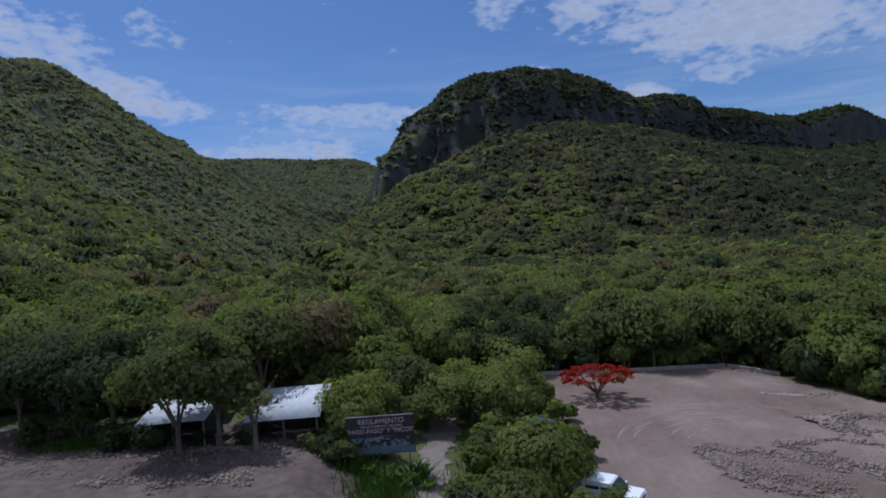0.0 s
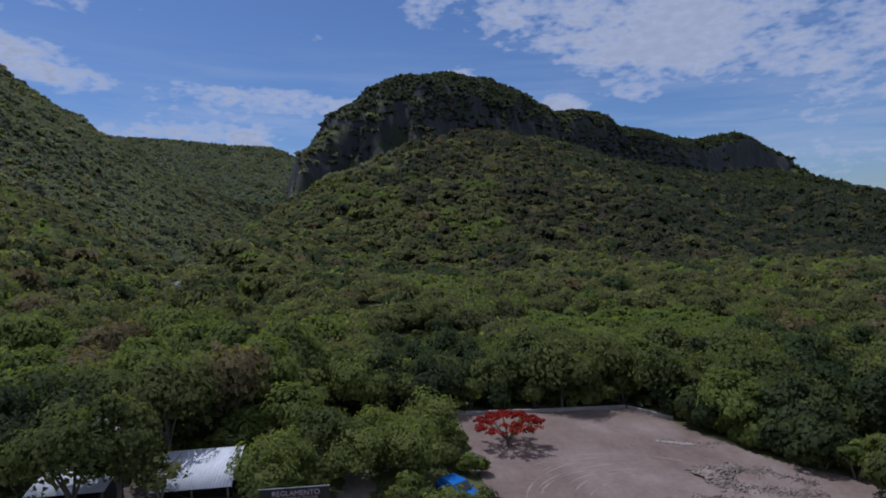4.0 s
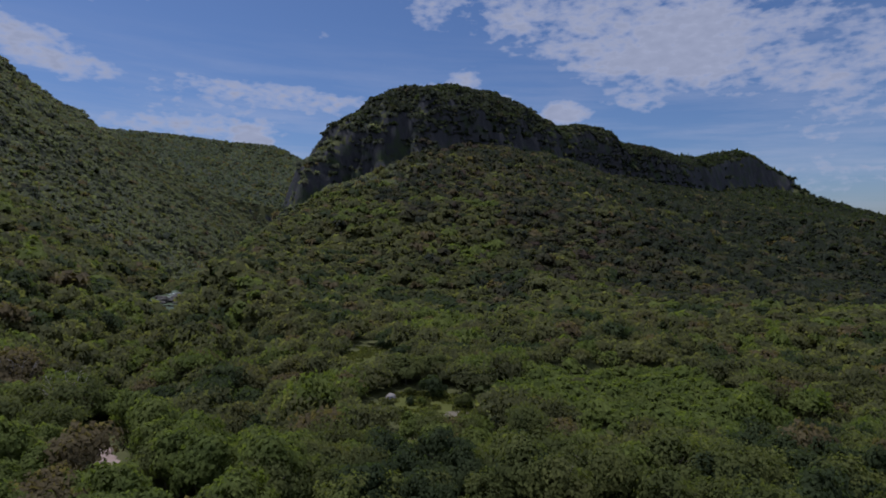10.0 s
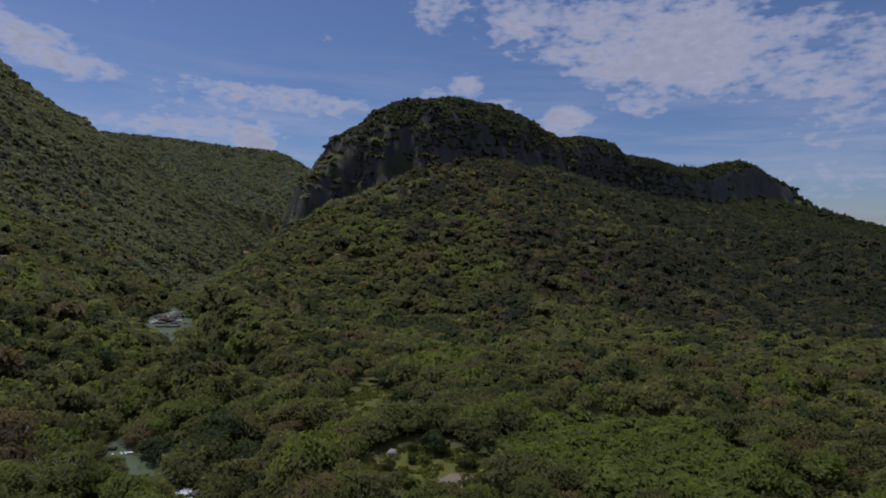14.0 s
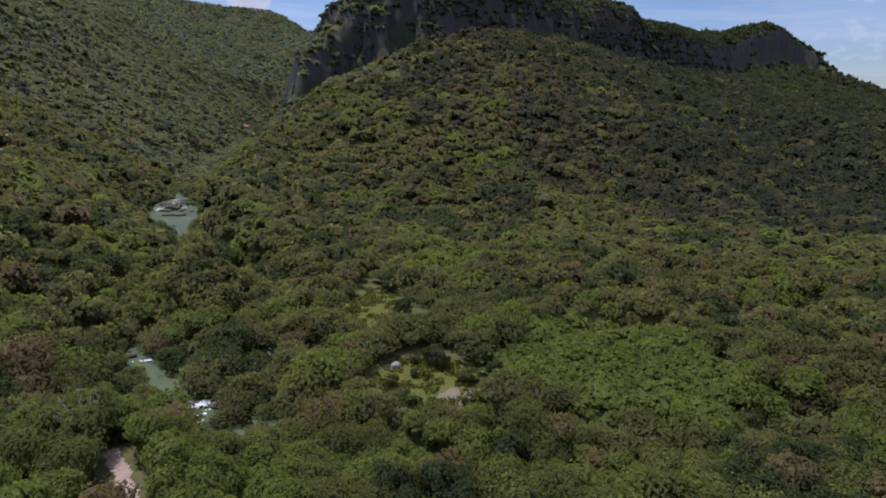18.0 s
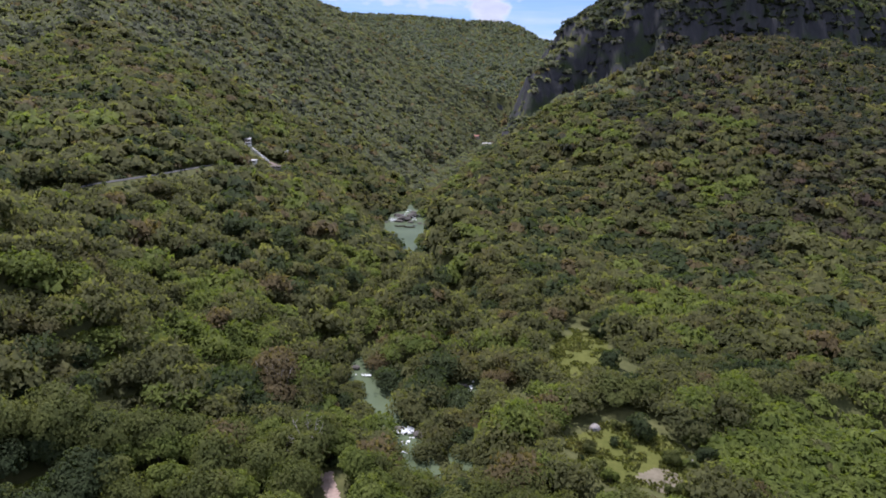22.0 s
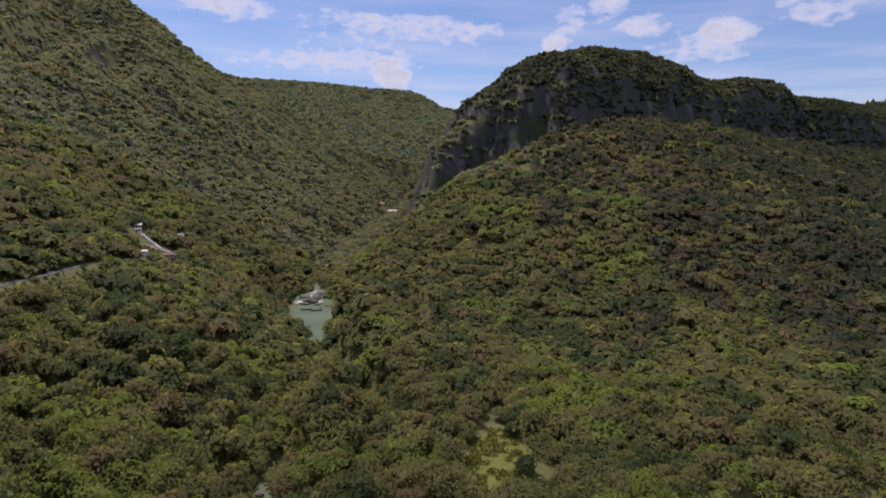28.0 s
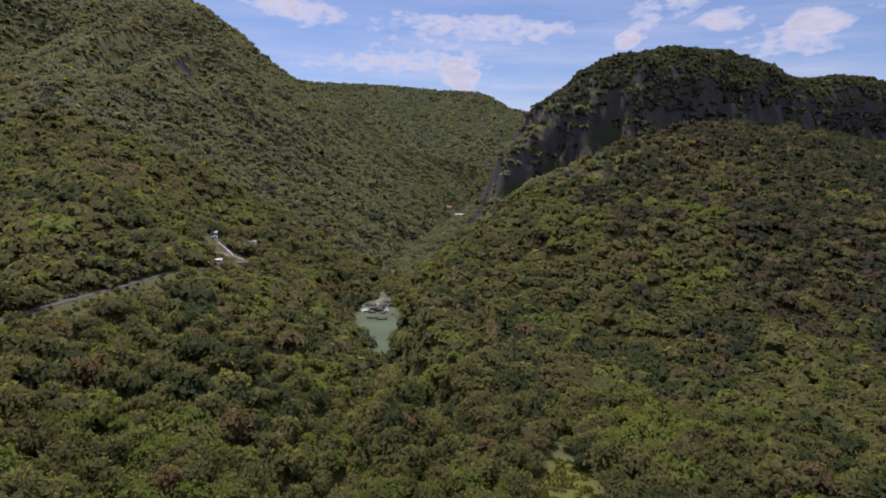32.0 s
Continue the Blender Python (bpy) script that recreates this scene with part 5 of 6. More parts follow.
def tyre_arc(cx, cy, r, a0, a1, wd, seed):
    """One curved wheel track pressed into the dirt, wavering and fading out."""
    n = 44
    rng = np.random.default_rng(seed)
    a = np.radians(np.linspace(a0, a1, n))
    p1, p2 = rng.uniform(0, 6, 2)
    i = np.arange(n)
    rr = r + 0.25 * np.sin(a * 3 + p1)
    w = wd * np.minimum(1, np.minimum(i / 9, (n - 1 - i) / 9)) * (0.55 + 0.45 * np.sin(a * 9 + p2))
    rr, a2 = np.stack([rr - 0.5 * w, rr + 0.5 * w], 1).ravel(), np.repeat(a, 2)
    px, py = cx + rr * np.cos(a2), cy + 0.86 * rr * np.sin(a2)
    v = np.stack([px, py, height(px, py) + 0.082], 1)
    f = [(2 * k - 2, 2 * k - 1, 2 * k + 1, 2 * k) for k in range(1, n)]
    tagged(new("tyre_track", mesh_from("tyre_track", v, f, TRACK_FAINT)), "faint curved tyre track on the dirt lot", "tyre track", "tyre tracks", kind="structure")


_r = np.random.default_rng(74)
for i, r in enumerate((5.2, 6.7, 7.3, 8.1, 8.9, 9.5, 10.6, 11.2, 12.3)):
    s = _r.uniform(30, 95)
    tyre_arc(22.8, 44.2, r, s, s + _r.uniform(55, 105), 0.24, i)


def roof_sheet(width, depth, ridges, mat_name):
    """A corrugated metal sheet, real waves, a few millimetres thick."""
    n = ridges * 4
    xs = np.linspace(-width / 2, width / 2, n + 1)
    zs = 0.025 * np.sin(np.arange(n + 1) * math.pi / 2)
    v, f = [], []
    for dz in (0.0, -0.012):
        for yy in (-depth / 2, depth / 2):
            v += [(xs[i], yy, zs[i] + dz) for i in range(n + 1)]
    k = n + 1
    for i in range(n):
        f.append((i, i + 1, k + i + 1, k + i))
        f.append((2 * k + i + 1, 2 * k + i, 3 * k + i, 3 * k + i + 1))
        f.append((i + 1, i, 2 * k + i, 2 * k + i + 1))
        f.append((k + i, k + i + 1, 3 * k + i + 1, 3 * k + i))
    return mesh_from("roof_sheet", v, f, mat_name)


def shed(x, y, z, turn, width, depth, front, back, sheets, roof_mat, label, counter=True):
    """An open stall: posts, beams, a sloping sheet roof, boarded back and sides."""
    root = thing("shed", label, "shed", at=(x, y, z), turn=turn)
    for sx in (-1, 0, 1):
        for sy, h in ((-1, front), (1, back)):
            bm = bmesh.new()
            tube(bm, [(sx * width * 0.47, sy * depth * 0.46, -0.3), (sx * width * 0.47, sy * depth * 0.46, h)], (0.08, 0.07), 8)
            part("post", bm, TIMBER, root)
    for sy, h in ((-1, front), (1, back)):
        bm = bmesh.new()
        box(bm, (width, 0.10, 0.14), (0, sy * depth * 0.46, h - 0.06), bevel=0.01)
        part("beam", bm, TIMBER, root)
    pitch = math.degrees(math.atan2(back - front, depth * 0.92))
    for i in range(sheets):
        w = width * 1.06 / sheets
        ob = mpart("roof_sheet", roof_sheet(w + 0.06, depth * 1.14 / math.cos(radians(pitch)), 8, roof_mat), root)
        ob.matrix_basis = pose(-width * 0.53 + w * (i + 0.5), 0, (front + back) / 2 + 0.05 + 0.008 * (i % 2), pitch, 0, 0)
    for i in range(int(width / 0.28)):
        bm = bmesh.new()
        box(bm, (0.26, 0.03, back - 0.35 - 0.05 * (i % 3)), (-width * 0.46 + 0.28 * i, depth * 0.44, (back - 0.4) / 2))
        part("back_board", bm, BOARD_DARK, root)
    for sx in (-1, 1):
        for i in range(int(depth * 0.8 / 0.3)):
            bm = bmesh.new()
            hh = front + (back - front) * (i / (depth * 0.8 / 0.3)) - 0.3
            box(bm, (0.03, 0.28, hh), (sx * width * 0.455, -depth * 0.30 + 0.3 * i, hh / 2))
            part("side_board", bm, BOARD_DARK, root)
    if counter:
        bm = bmesh.new()
        box(bm, (width * 0.6, 0.5, 0.06), (width * 0.1, -depth * 0.30, 0.98), bevel=0.01)
        part("counter_top", bm, TIMBER, root)
        bm = bmesh.new()
        box(bm, (width * 0.58, 0.05, 0.94), (width * 0.1, -depth * 0.20, 0.47))
        part("counter_front", bm, BOARD_DARK, root)
    return root


shed(-12.6, 42.6, hz(-12.6, 42.6) - 0.25, -3, 5.2, 3.5, 2.2, 3.3, 3, METAL_ROOF, "open timber stall with a bright galvanised sheet roof")
shed(-20.5, 42.2, hz(-20.5, 42.2) - 0.15, -2, 4.8, 3.1, 2.1, 2.9, 3, METAL_ROOF, "open timber stall with a pale sheet roof under a tree")
shed(-21.6, 47.8, hz(-21.6, 47.8) - 0.05, 18, 3.2, 3.4, 2.9, 4.3, 2, METAL_DARK, "dark weathered shed half hidden by trees", False)


def trestle(x, y, turn):
    root = thing("trestle", "small leaning wooden trestle in the dirt yard", "trestle", at=(x, y, hz(x, y) + 0.05), turn=turn)
    for sx in (-0.5, 0.5):
        for sy in (-1, 1):
            bm = bmesh.new()
            tube(bm, [(sx, sy * 0.35, -0.02), (sx, 0, 1.1)], (0.035, 0.03), 6)
            part("leg", bm, TIMBER, root)
    bm = bmesh.new()
    box(bm, (1.3, 0.09, 0.07), (0, 0, 1.1), bevel=0.008)
    part("rail", bm, TIMBER, root)


trestle(-16.6, 40.0, 20)


def lettering(text, size, at, parent, mat, name="lettering"):
    cu = bpy.data.curves.new(name, "FONT")
    cu.body, cu.size, cu.align_x, cu.align_y, cu.extrude = text, size, "CENTER", "CENTER", 0.006
    tmp = new("temporary", cu)
    dg = bpy.context.evaluated_depsgraph_get()
    me = bpy.data.meshes.new_from_object(tmp.evaluated_get(dg))
    bpy.data.objects.remove(tmp)
    me.materials.clear()
    me.materials.append(mat)
    ob = mpart(name, me, parent)
    ob.matrix_basis = pose(*at, 90, 0, 0)
    return ob


def billboard():
    """The rules board at the path: dark head with lettering, a painted waterfall below, on two posts."""
    x, y = -5.55, 39.25
    z = hz(x, y)
    root = thing("notice_board", "large dark painted notice board with rules lettering on posts", "sign", at=(x, y, z), turn=-5)
    W, T, B = 4.7, 7.45 - z, 4.85 - z
    bm = bmesh.new()
    box(bm, (W, 0.06, T - B), (0, 0, (T + B) / 2), bevel=0.01)
    part("panel", bm, SIGN_DARK, root)
    for sx in (-1, 1):
        bm = bmesh.new()
        tube(bm, [(sx * W * 0.40, 0.10, -0.4), (sx * W * 0.40, 0.10, T - 0.1)], (0.06, 0.06), 8)
        part("post", bm, TIMBER, root)
    for sz in (T, B):
        bm = bmesh.new()
        box(bm, (W + 0.1, 0.10, 0.06), (0, 0, sz))
        part("frame_rail", bm, METAL_DARK, root)
    lettering("REGLAMENTO", 0.50, (0.1, -0.045, T - 0.36), root, SIGN_TEXT)
    lettering("PARAJE TURISTICO CASCADAS", 0.21, (0.1, -0.045, T - 0.70), root, SIGN_TEXT)
    lettering("\"PAGO-PAGO\" Y \"MICOS\"", 0.42, (0.0, -0.045, T - 1.02), root, SIGN_TEXT)
    # painted cascade: pale falls over dark ledges, blue pool
    rng = np.random.default_rng(71)
    bm = bmesh.new()
    box(bm, (W - 0.1, 0.012, 0.42), (0, -0.037, B + 0.28))
    part("painted_pool", bm, SIGN_BLUE, root)
    for k in range(34):
        w = rng.uniform(0.06, 0.34)
        bm = bmesh.new()
        box(bm, (w, 0.010, rng.uniform(0.06, 0.34)), (rng.uniform(-W / 2 + 0.3, W / 2 - 0.3), -0.038 - 0.0006 * k, B + rng.uniform(0.5, 1.15)))
        part("painted_fall", bm, SIGN_PALE, root)
    for k in range(12):
        bm = bmesh.new()
        box(bm, (rng.uniform(0.4, 1.3), 0.010, 0.05), (rng.uniform(-W / 2 + 0.8, W / 2 - 0.8), -0.062 - 0.0006 * k, B + rng.uniform(0.15, 1.2)))
        part("painted_ledge", bm, SIGN_BLUE, root)


billboard()


def rounded_body(bm, prof, width, tuck=0.86):
    """A car shell from its side outline, drawn in towards the top."""
    top = max(p[1] for p in prof)
    rows = []
    for sy, k in ((-1, 0.94), (-0.93, 1.0), (0.93, 1.0), (1, 0.94)):
        row = []
        for px, pz in prof:
            pull = 1 - (1 - tuck) * max(0, (pz - 0.75 * top * 0.6) / top)
            row.append(bm.verts.new((px * (k if abs(sy) == 1 else 1), sy * width / 2 * pull, pz if abs(sy) < 1 else pz * 0.985)))
        rows.append(row)
    n = len(prof)
    for r0, r1 in zip(rows[:-1], rows[1:]):
        for i in range(n):
            bm.faces.new((r0[i], r0[(i + 1) % n], r1[(i + 1) % n], r1[i]))
    bm.faces.new(rows[0])
    bm.faces.new(list(reversed(rows[-1])))
    bmesh.ops.recalc_face_normals(bm, faces=bm.faces)
    return bm


def car(x, y, turn, paint, label, tall=1.5):
    root = thing("car", label, "car", at=(x, y, hz(x, y) + 0.06), turn=turn)
    k = tall / 1.5
    bm = bmesh.new()
    rounded_body(bm, [(-2.05, 0.35), (-2.1, 0.75), (-2.0, 0.98 * k), (2.0, 0.84 * k), (2.12, 0.68), (2.08, 0.35)], 1.72, 0.97)
    part("body", bm, paint, root)
    bm = bmesh.new()
    rounded_body(bm, [(-1.75, 0.95 * k), (-1.45, 1.46 * k), (-0.9, 1.5 * k), (0.35, 1.48 * k), (1.05, 0.90 * k)], 1.60, 0.80)
    part("cabin", bm, paint, root)
    for nm, a, b, w in (("windscreen", (0.44, 1.40 * k), (1.00, 0.96 * k), 1.30), ("rear_window", (-1.52, 1.40 * k), (-1.76, 1.04 * k), 1.22)):
        bm = bmesh.new()
        ang = math.degrees(math.atan2(a[1] - b[1], b[0] - a[0]))
        box(bm, (math.hypot(b[0] - a[0], b[1] - a[1]), w, 0.02), ((a[0] + b[0]) / 2 + (0.03 if b[0] > 0 else -0.03), 0, (a[1] + b[1]) / 2 + 0.03), (0, ang, 0), 0.006)
        part(nm, bm, WINDOW_DARK, root)
    for sy in (-1, 1):
        for cx, w in ((0.18, 0.85), (-0.78, 0.9)):
            bm = bmesh.new()
            box(bm, (w, 0.02, 0.36 * k), (cx, sy * 0.735, 1.18 * k), (sy * 8, 0, 0), 0.006)
            part("side_window", bm, WINDOW_DARK, root)
        bm = bmesh.new()
        box(bm, (0.10, 0.22, 0.14), (0.82, sy * 0.93, 1.02 * k), bevel=0.04)
        part("mirror", bm, paint, root)
        bm = bmesh.new()
        box(bm, (0.12, 0.36, 0.16), (2.03, sy * 0.60, 0.72), bevel=0.05)
        part("headlight", bm, LAMP_GLASS, root)
        for cx in (1.32, -1.28):
            bm = bmesh.new()
            bmesh.ops.create_cone(bm, cap_ends=True, segments=22, radius1=0.31, radius2=0.31, depth=0.20, matrix=pose(cx, sy * 0.80, 0.31, 90, 0, 0))
            bmesh.ops.bevel(bm, geom=[e for e in bm.edges if len(e.link_faces) == 2 and any(len(f.verts) > 4 for f in e.link_faces)], offset=0.04, segments=2, affect="EDGES")
            w = part("wheel", bm, RUBBER, root)
            bm = bmesh.new()
            bmesh.ops.create_cone(bm, cap_ends=True, segments=18, radius1=0.19, radius2=0.17, depth=0.03, matrix=pose(cx, sy * 0.905, 0.31, -90 * sy, 0, 0))
            part("rim", bm, CHROME, w)
    bm = bmesh.new()
    box(bm, (0.16, 1.62, 0.22), (2.06, 0, 0.44), bevel=0.06)
    part("bumper", bm, paint, root)
    bm = bmesh.new()
    box(bm, (0.05, 0.7, 0.14), (2.12, 0, 0.70), bevel=0.02)
    part("grille", bm, RUBBER, root)


car(6.8, 46.6, -60, PAINT_BLUE, "bright blue compact car parked half under a bush", 1.5)
car(8.8, 35.4, -35, PAINT_WHITE, "white car parked beside the round bush", 1.55)


def cable(a, b, sag, label):
    bm = bmesh.new()
    pts = []
    for i in range(13):
        s = i / 12
        pts.append((a[0] + (b[0] - a[0]) * s, a[1] + (b[1] - a[1]) * s, a[2] + (b[2] - a[2]) * s - sag * 4 * s * (1 - s)))
    tube(bm, pts, [0.018] * 13, 5)
    me = bpy.data.meshes.new("cable")
    bm.to_mesh(me)
    bm.free()
    me.materials.append(CABLE)
    tagged(new("cable", me), label, "cable")


cable((-14.6, 40.6, hz(-14.6, 40.6) + 2.1), (-7.4, 39.3, 5.2), 0.25, "thin black cable strung from the stall to the sign")


# grass tufts and broad leaves round the sign
def tuft(name, x, y, n, ln, wd, mat, label, seed):
    rng = np.random.default_rng(seed)
    root = thing(name, label, "plant", at=(x, y, hz(x, y) + 0.02))
    v, f = [], []
    for i in range(n):
        a, r0 = rng.uniform(0, 6.283), rng.uniform(0, 0.5)
        l, out = ln * rng.uniform(0.6, 1.2), rng.uniform(0.3, 0.8)
        bx, by = r0 * math.cos(a), r0 * math.sin(a)
        k = len(v)
        for s in (0, 0.35, 0.7, 1.0):
            rr = out * l * s
            w = wd * (1 - s) ** 0.6 * (0.6 + s)
            zz = l * (s * 0.95 - 0.45 * s * s)
            for sd in (-1, 1):
                v.append((bx + rr * math.cos(a) - sd * w * math.sin(a), by + rr * math.sin(a) + sd * w * math.cos(a), zz))
        for s in range(3):
            f.append((k + 2 * s, k + 2 * s + 1, k + 2 * s + 3, k + 2 * s + 2))
    mpart("tuft", mesh_from("tuft", v, f, mat), root)


for i, (tx, ty, ln) in enumerate(((-6.6, 38.2, 1.7), (-5.2, 37.8, 1.5), (-3.6, 38.3, 2.0), (-2.9, 38.9, 1.8), (-7.6, 38.6, 1.2), (-4.2, 36.9, 1.3), (-5.9, 36.8, 1.1), (-2.6, 37.4, 1.4))):
    tuft("grass_clump", tx, ty, 60, ln, 0.07, GRASS_TUFT, "tall bright green grass clump below the sign", 80 + i)


def grass_patch(name, cx, cy, rx, ry, n, ln, label, seed):
    rng = np.random.default_rng(seed)
    px, py = cx + rng.normal(0, 0.42, n) * rx, cy + rng.normal(0, 0.42, n) * ry
    z, a, l, w = height(px, py) + 0.06, rng.uniform(0, 6.283, n), ln * rng.uniform(0.5, 1.3, n), 0.05
    c, k = np.cos(a), np.sin(a)
    tx, ty = px + l * 0.4 * c, py + l * 0.4 * k
    v = np.stack([np.stack(q, 1) for q in ((px - w * k, py + w * c, z), (px + w * k, py - w * c, z), (tx + 0.01, ty, z + l), (tx - 0.01, ty, z + l))], 1)
    tagged(new(name, mesh_from(name, v.reshape(-1, 3), np.arange(4 * n).reshape(-1, 4), GRASS_TUFT)), label, "grass", kind="stuff")


grass_patch("grass", -28.6, 42.4, 3.0, 1.6, 1100, 0.45, "bright green grass patch in the dirt yard", 91)
grass_patch("grass", 0.6, 36.0, 2.2, 4.5, 900, 0.5, "rough green grass beside the path", 93)
grass_patch("grass", -5.2, 35.2, 2.6, 3.2, 1100, 0.55, "rough green grass below the sign", 94)
grass_patch("grass", -7.2, 38.6, 1.6, 2.4, 500, 0.5, "rough green grass below the sign", 95)
grass_patch("grass", 1.0, 44.0, 1.6, 5.0, 700, 0.45, "rough green grass beside the path", 96)
grass_patch("grass", -26.5, 43.6, 4.0, 1.0, 600, 0.4, "thin green grass along the yard's edge", 92)


rng = np.random.default_rng(98)
px, py = rng.uniform(-14, 34, 26000), rng.uniform(106, 212, 26000)
ok = in_meadow(px, py) & (vnoise(px / 2.5, py / 2.5, 61) > 0.42)
px, py = px[ok][:4200], py[ok][:4200]
a, l = rng.uniform(0, 6.283, len(px)), rng.uniform(0.25, 0.7, len(px))
pz = height(px, py) + 0.04
c, s = np.cos(a), np.sin(a)
w = 0.22
quad = np.stack([np.stack([px - w * s, py + w * c, pz], 1), np.stack([px + w * s, py - w * c, pz], 1), np.stack([px + w * 1.3 * s + l * 0.5 * c, py - w * 1.3 * c + l * 0.5 * s, pz + l], 1), np.stack([px - w * 1.1 * s + l * 0.5 * c, py + w * 1.1 * c + l * 0.5 * s, pz + l], 1)], 1)
tagged(new("meadow_tufts", mesh_from("meadow_tufts", quad.reshape(-1, 3), np.arange(4 * len(px)).reshape(-1, 4), MEADOW_TUFT)), "rough olive grass tufts over the clearing", "grass", kind="stuff")


# ---------------------------------------------------------------- river details
def lumpy(bm, at, size, rng, sub=2, rough=0.25):
    g = bmesh.ops.create_icosphere(bm, subdivisions=sub, radius=1.0)
    o = Vector(rng.uniform(-50, 50, 3))
    for v in g["verts"]:
        k = 1 + rough * noise.noise(v.co * 1.6 + o) * 2
        v.co = Vector((v.co.x * size[0] * k, v.co.y * size[1] * k, v.co.z * size[2] * k)) + Vector(at)
    return bm


def boulder(x, y, z, size, seed, label="pale weathered boulder in the river"):
    rng = np.random.default_rng(seed)
    bm = lumpy(bmesh.new(), (0, 0, 0), size, rng)
    me = bpy.data.meshes.new("boulder")
    bm.to_mesh(me)
    bm.free()
    me.materials.append(BOULDER)
    ob = tagged(new("boulder", me), label, "boulder", "river boulders")
    ob.location = (x, y, z)
    return ob


def white_water(name, cx, cy, rx, ry, z, n, seed, label, slope=0.0):
    """Broken white water: many low humps of foam."""
    rng = np.random.default_rng(seed)
    bm = bmesh.new()
    for i in range(2 * n):
        u, w = np.clip(rng.normal(0, 0.5, 2), -1.2, 1.2)
        s = rng.uniform(0.10, 0.30)
        lumpy(bm, (cx + u * rx, cy + w * ry, z + slope * w * ry + rng.uniform(-0.12, 0.12)), (s * 1.2, s * 1.5, s * 0.38), rng, 1, 0.4)
    me = bpy.data.meshes.new(name)
    bm.to_mesh(me)
    bm.free()
    me.materials.append(FOAM)
    tagged(new(name, me), label, "white water", kind="stuff")


white_water("rapids_foam", -36.4, 132.4, 3.0, 1.5, -4.8, 70, 101, "white foaming rapids between pools")
white_water("rapids_foam", -34.0, 127.0, 1.4, 3.0, -5.2, 9, 102, "white water running off below the rapids")
white_water("rapids_foam", -25.2, 157.5, 0.8, 4.0, -4.9, 12, 103, "narrow white cascade among the trees")
white_water("rapids_foam", -28.2, 173.0, 0.8, 3.2, -4.8, 8, 104, "small white cascade among the trees")
white_water("rapids_foam", -56.5, 157.5, 2.6, 0.6, -4.9, 8, 105, "white water at the head of the side channel")
white_water("rapids_foam", 55.5, 97.5, 3.6, 1.2, -5.3, 26, 106, "white ripples across the river")
white_water("rapids_foam", 62.5, 98.5, 3.0, 0.8, -5.3, 16, 107, "white ripples across the river")
white_water("waterfall", -122.5, 374.0, 2.6, 2.0, -2.8, 60, 108, "white water falling over the ledge into the pool", 0.45)
white_water("waterfall", -118.0, 390.0, 2.2, 7.0, -0.7, 50, 109, "white water sliding over pale rock above the pool", 0.12)
white_water("waterfall", -108.5, 377.0, 1.6, 3.0, -2.4, 22, 110, "thin white fall beside the ledge", 0.4)
white_water("rapids_foam", -75.0, 275.0, 2.2, 3.5, -4.5, 22, 111, "white water leaving the pool")
white_water("rapids_foam", -62.0, 252.0, 1.6, 4.0, -4.7, 16, 112, "white water among riverside trees")
rng = np.random.default_rng(120)
for i, (bx, by, bz, s) in enumerate(((-116, 392, -2.6, 6.0), (-121, 397, -1.4, 4.5), (-112, 398, -1.6, 5.0), (-118, 388, -3.8, 4.0), (-110, 388, -4.0, 3.0), (-126, 384, -4.2, 2.0), (-103, 386, -4.0, 2.2), (-99, 383, -4.2, 1.8), (-105, 380, -4.4, 1.5), (-127, 378, -4.3, 1.5),
                                     (-113, 405, -0.6, 4.0), (-125, 408, -0.4, 3.5), (-38.5, 132.5, -4.9, 1.6), (-32.2, 131.5, -4.9, 1.8), (-57, 166, -4.6, 1.5), (-61, 161, -4.7, 1.2), (-27.5, 158, -4.8, 1.2), (-22.8, 150, -4.9, 1.3), (-30.5, 174, -4.6, 1.1), (58, 95.5, -5.2, 1.0), (50, 98.5, -5.3, 0.9))):
    if by > 370:
        by, s = by - 14.5, s * 0.75
    boulder(bx, by, bz, (s * rng.uniform(0.8, 1.2), s * rng.uniform(0.6, 1.0), s * rng.uniform(0.30, 0.48)), 130 + i, "broad pale rock ledge at the waterfall" if by > 360 else "pale weathered boulder in the river")


def tent(x, y):
    root = thing("dome_tent", "small pale dome tent pitched on the clearing", "tent", at=(x, y, hz(x, y)))
    bm = bmesh.new()
    bmesh.ops.create_uvsphere(bm, u_segments=16, v_segments=10, radius=1.3)
    bmesh.ops.bisect_plane(bm, geom=bm.verts[:] + bm.edges[:] + bm.faces[:], plane_co=(0, 0, 0), plane_no=(0, 0, -1), clear_outer=True)
    for v in bm.verts:
        v.co.z *= 0.95
    part("canopy", bm, CONCRETE, root)
    bm = bmesh.new()
    box(bm, (0.8, 0.05, 0.8), (0, -1.18, 0.42), (-20, 0, 0), 0.02)
    part("door_flap", bm, METAL_DARK, root)


tent(7.9, 138.2)


def jetty(x, y):
    root = thing("boat", "long narrow dark boat moored on the pool", "boat", at=(x, y, water_level(y) + 0.05), turn=12)
    v, f = [], []
    for i in range(9):
        s = i / 8 * 2 - 1
        w = 0.7 * (1 - s * s) ** 0.5 + 0.02
        for q, zz in ((-1, 0.55), (-0.7, 0.0), (0.7, 0.0), (1, 0.55)):
            v.append((s * 3.6, q * w, zz + 0.18 * s * s))
        if i:
            k = 4 * i
            f += [(k - 4 + j, k - 3 + j, k + 1 + j, k + j) for j in range(3)]
    mpart("hull", mesh_from("hull", v, f, TIMBER), root)
    for sx in (-1.4, 0, 1.4):
        bm = bmesh.new()
        box(bm, (0.3, 1.2, 0.05), (sx, 0, 0.38))
        part("thwart", bm, TIMBER, root)


jetty(-113, 360)
jetty(-106, 358.5)


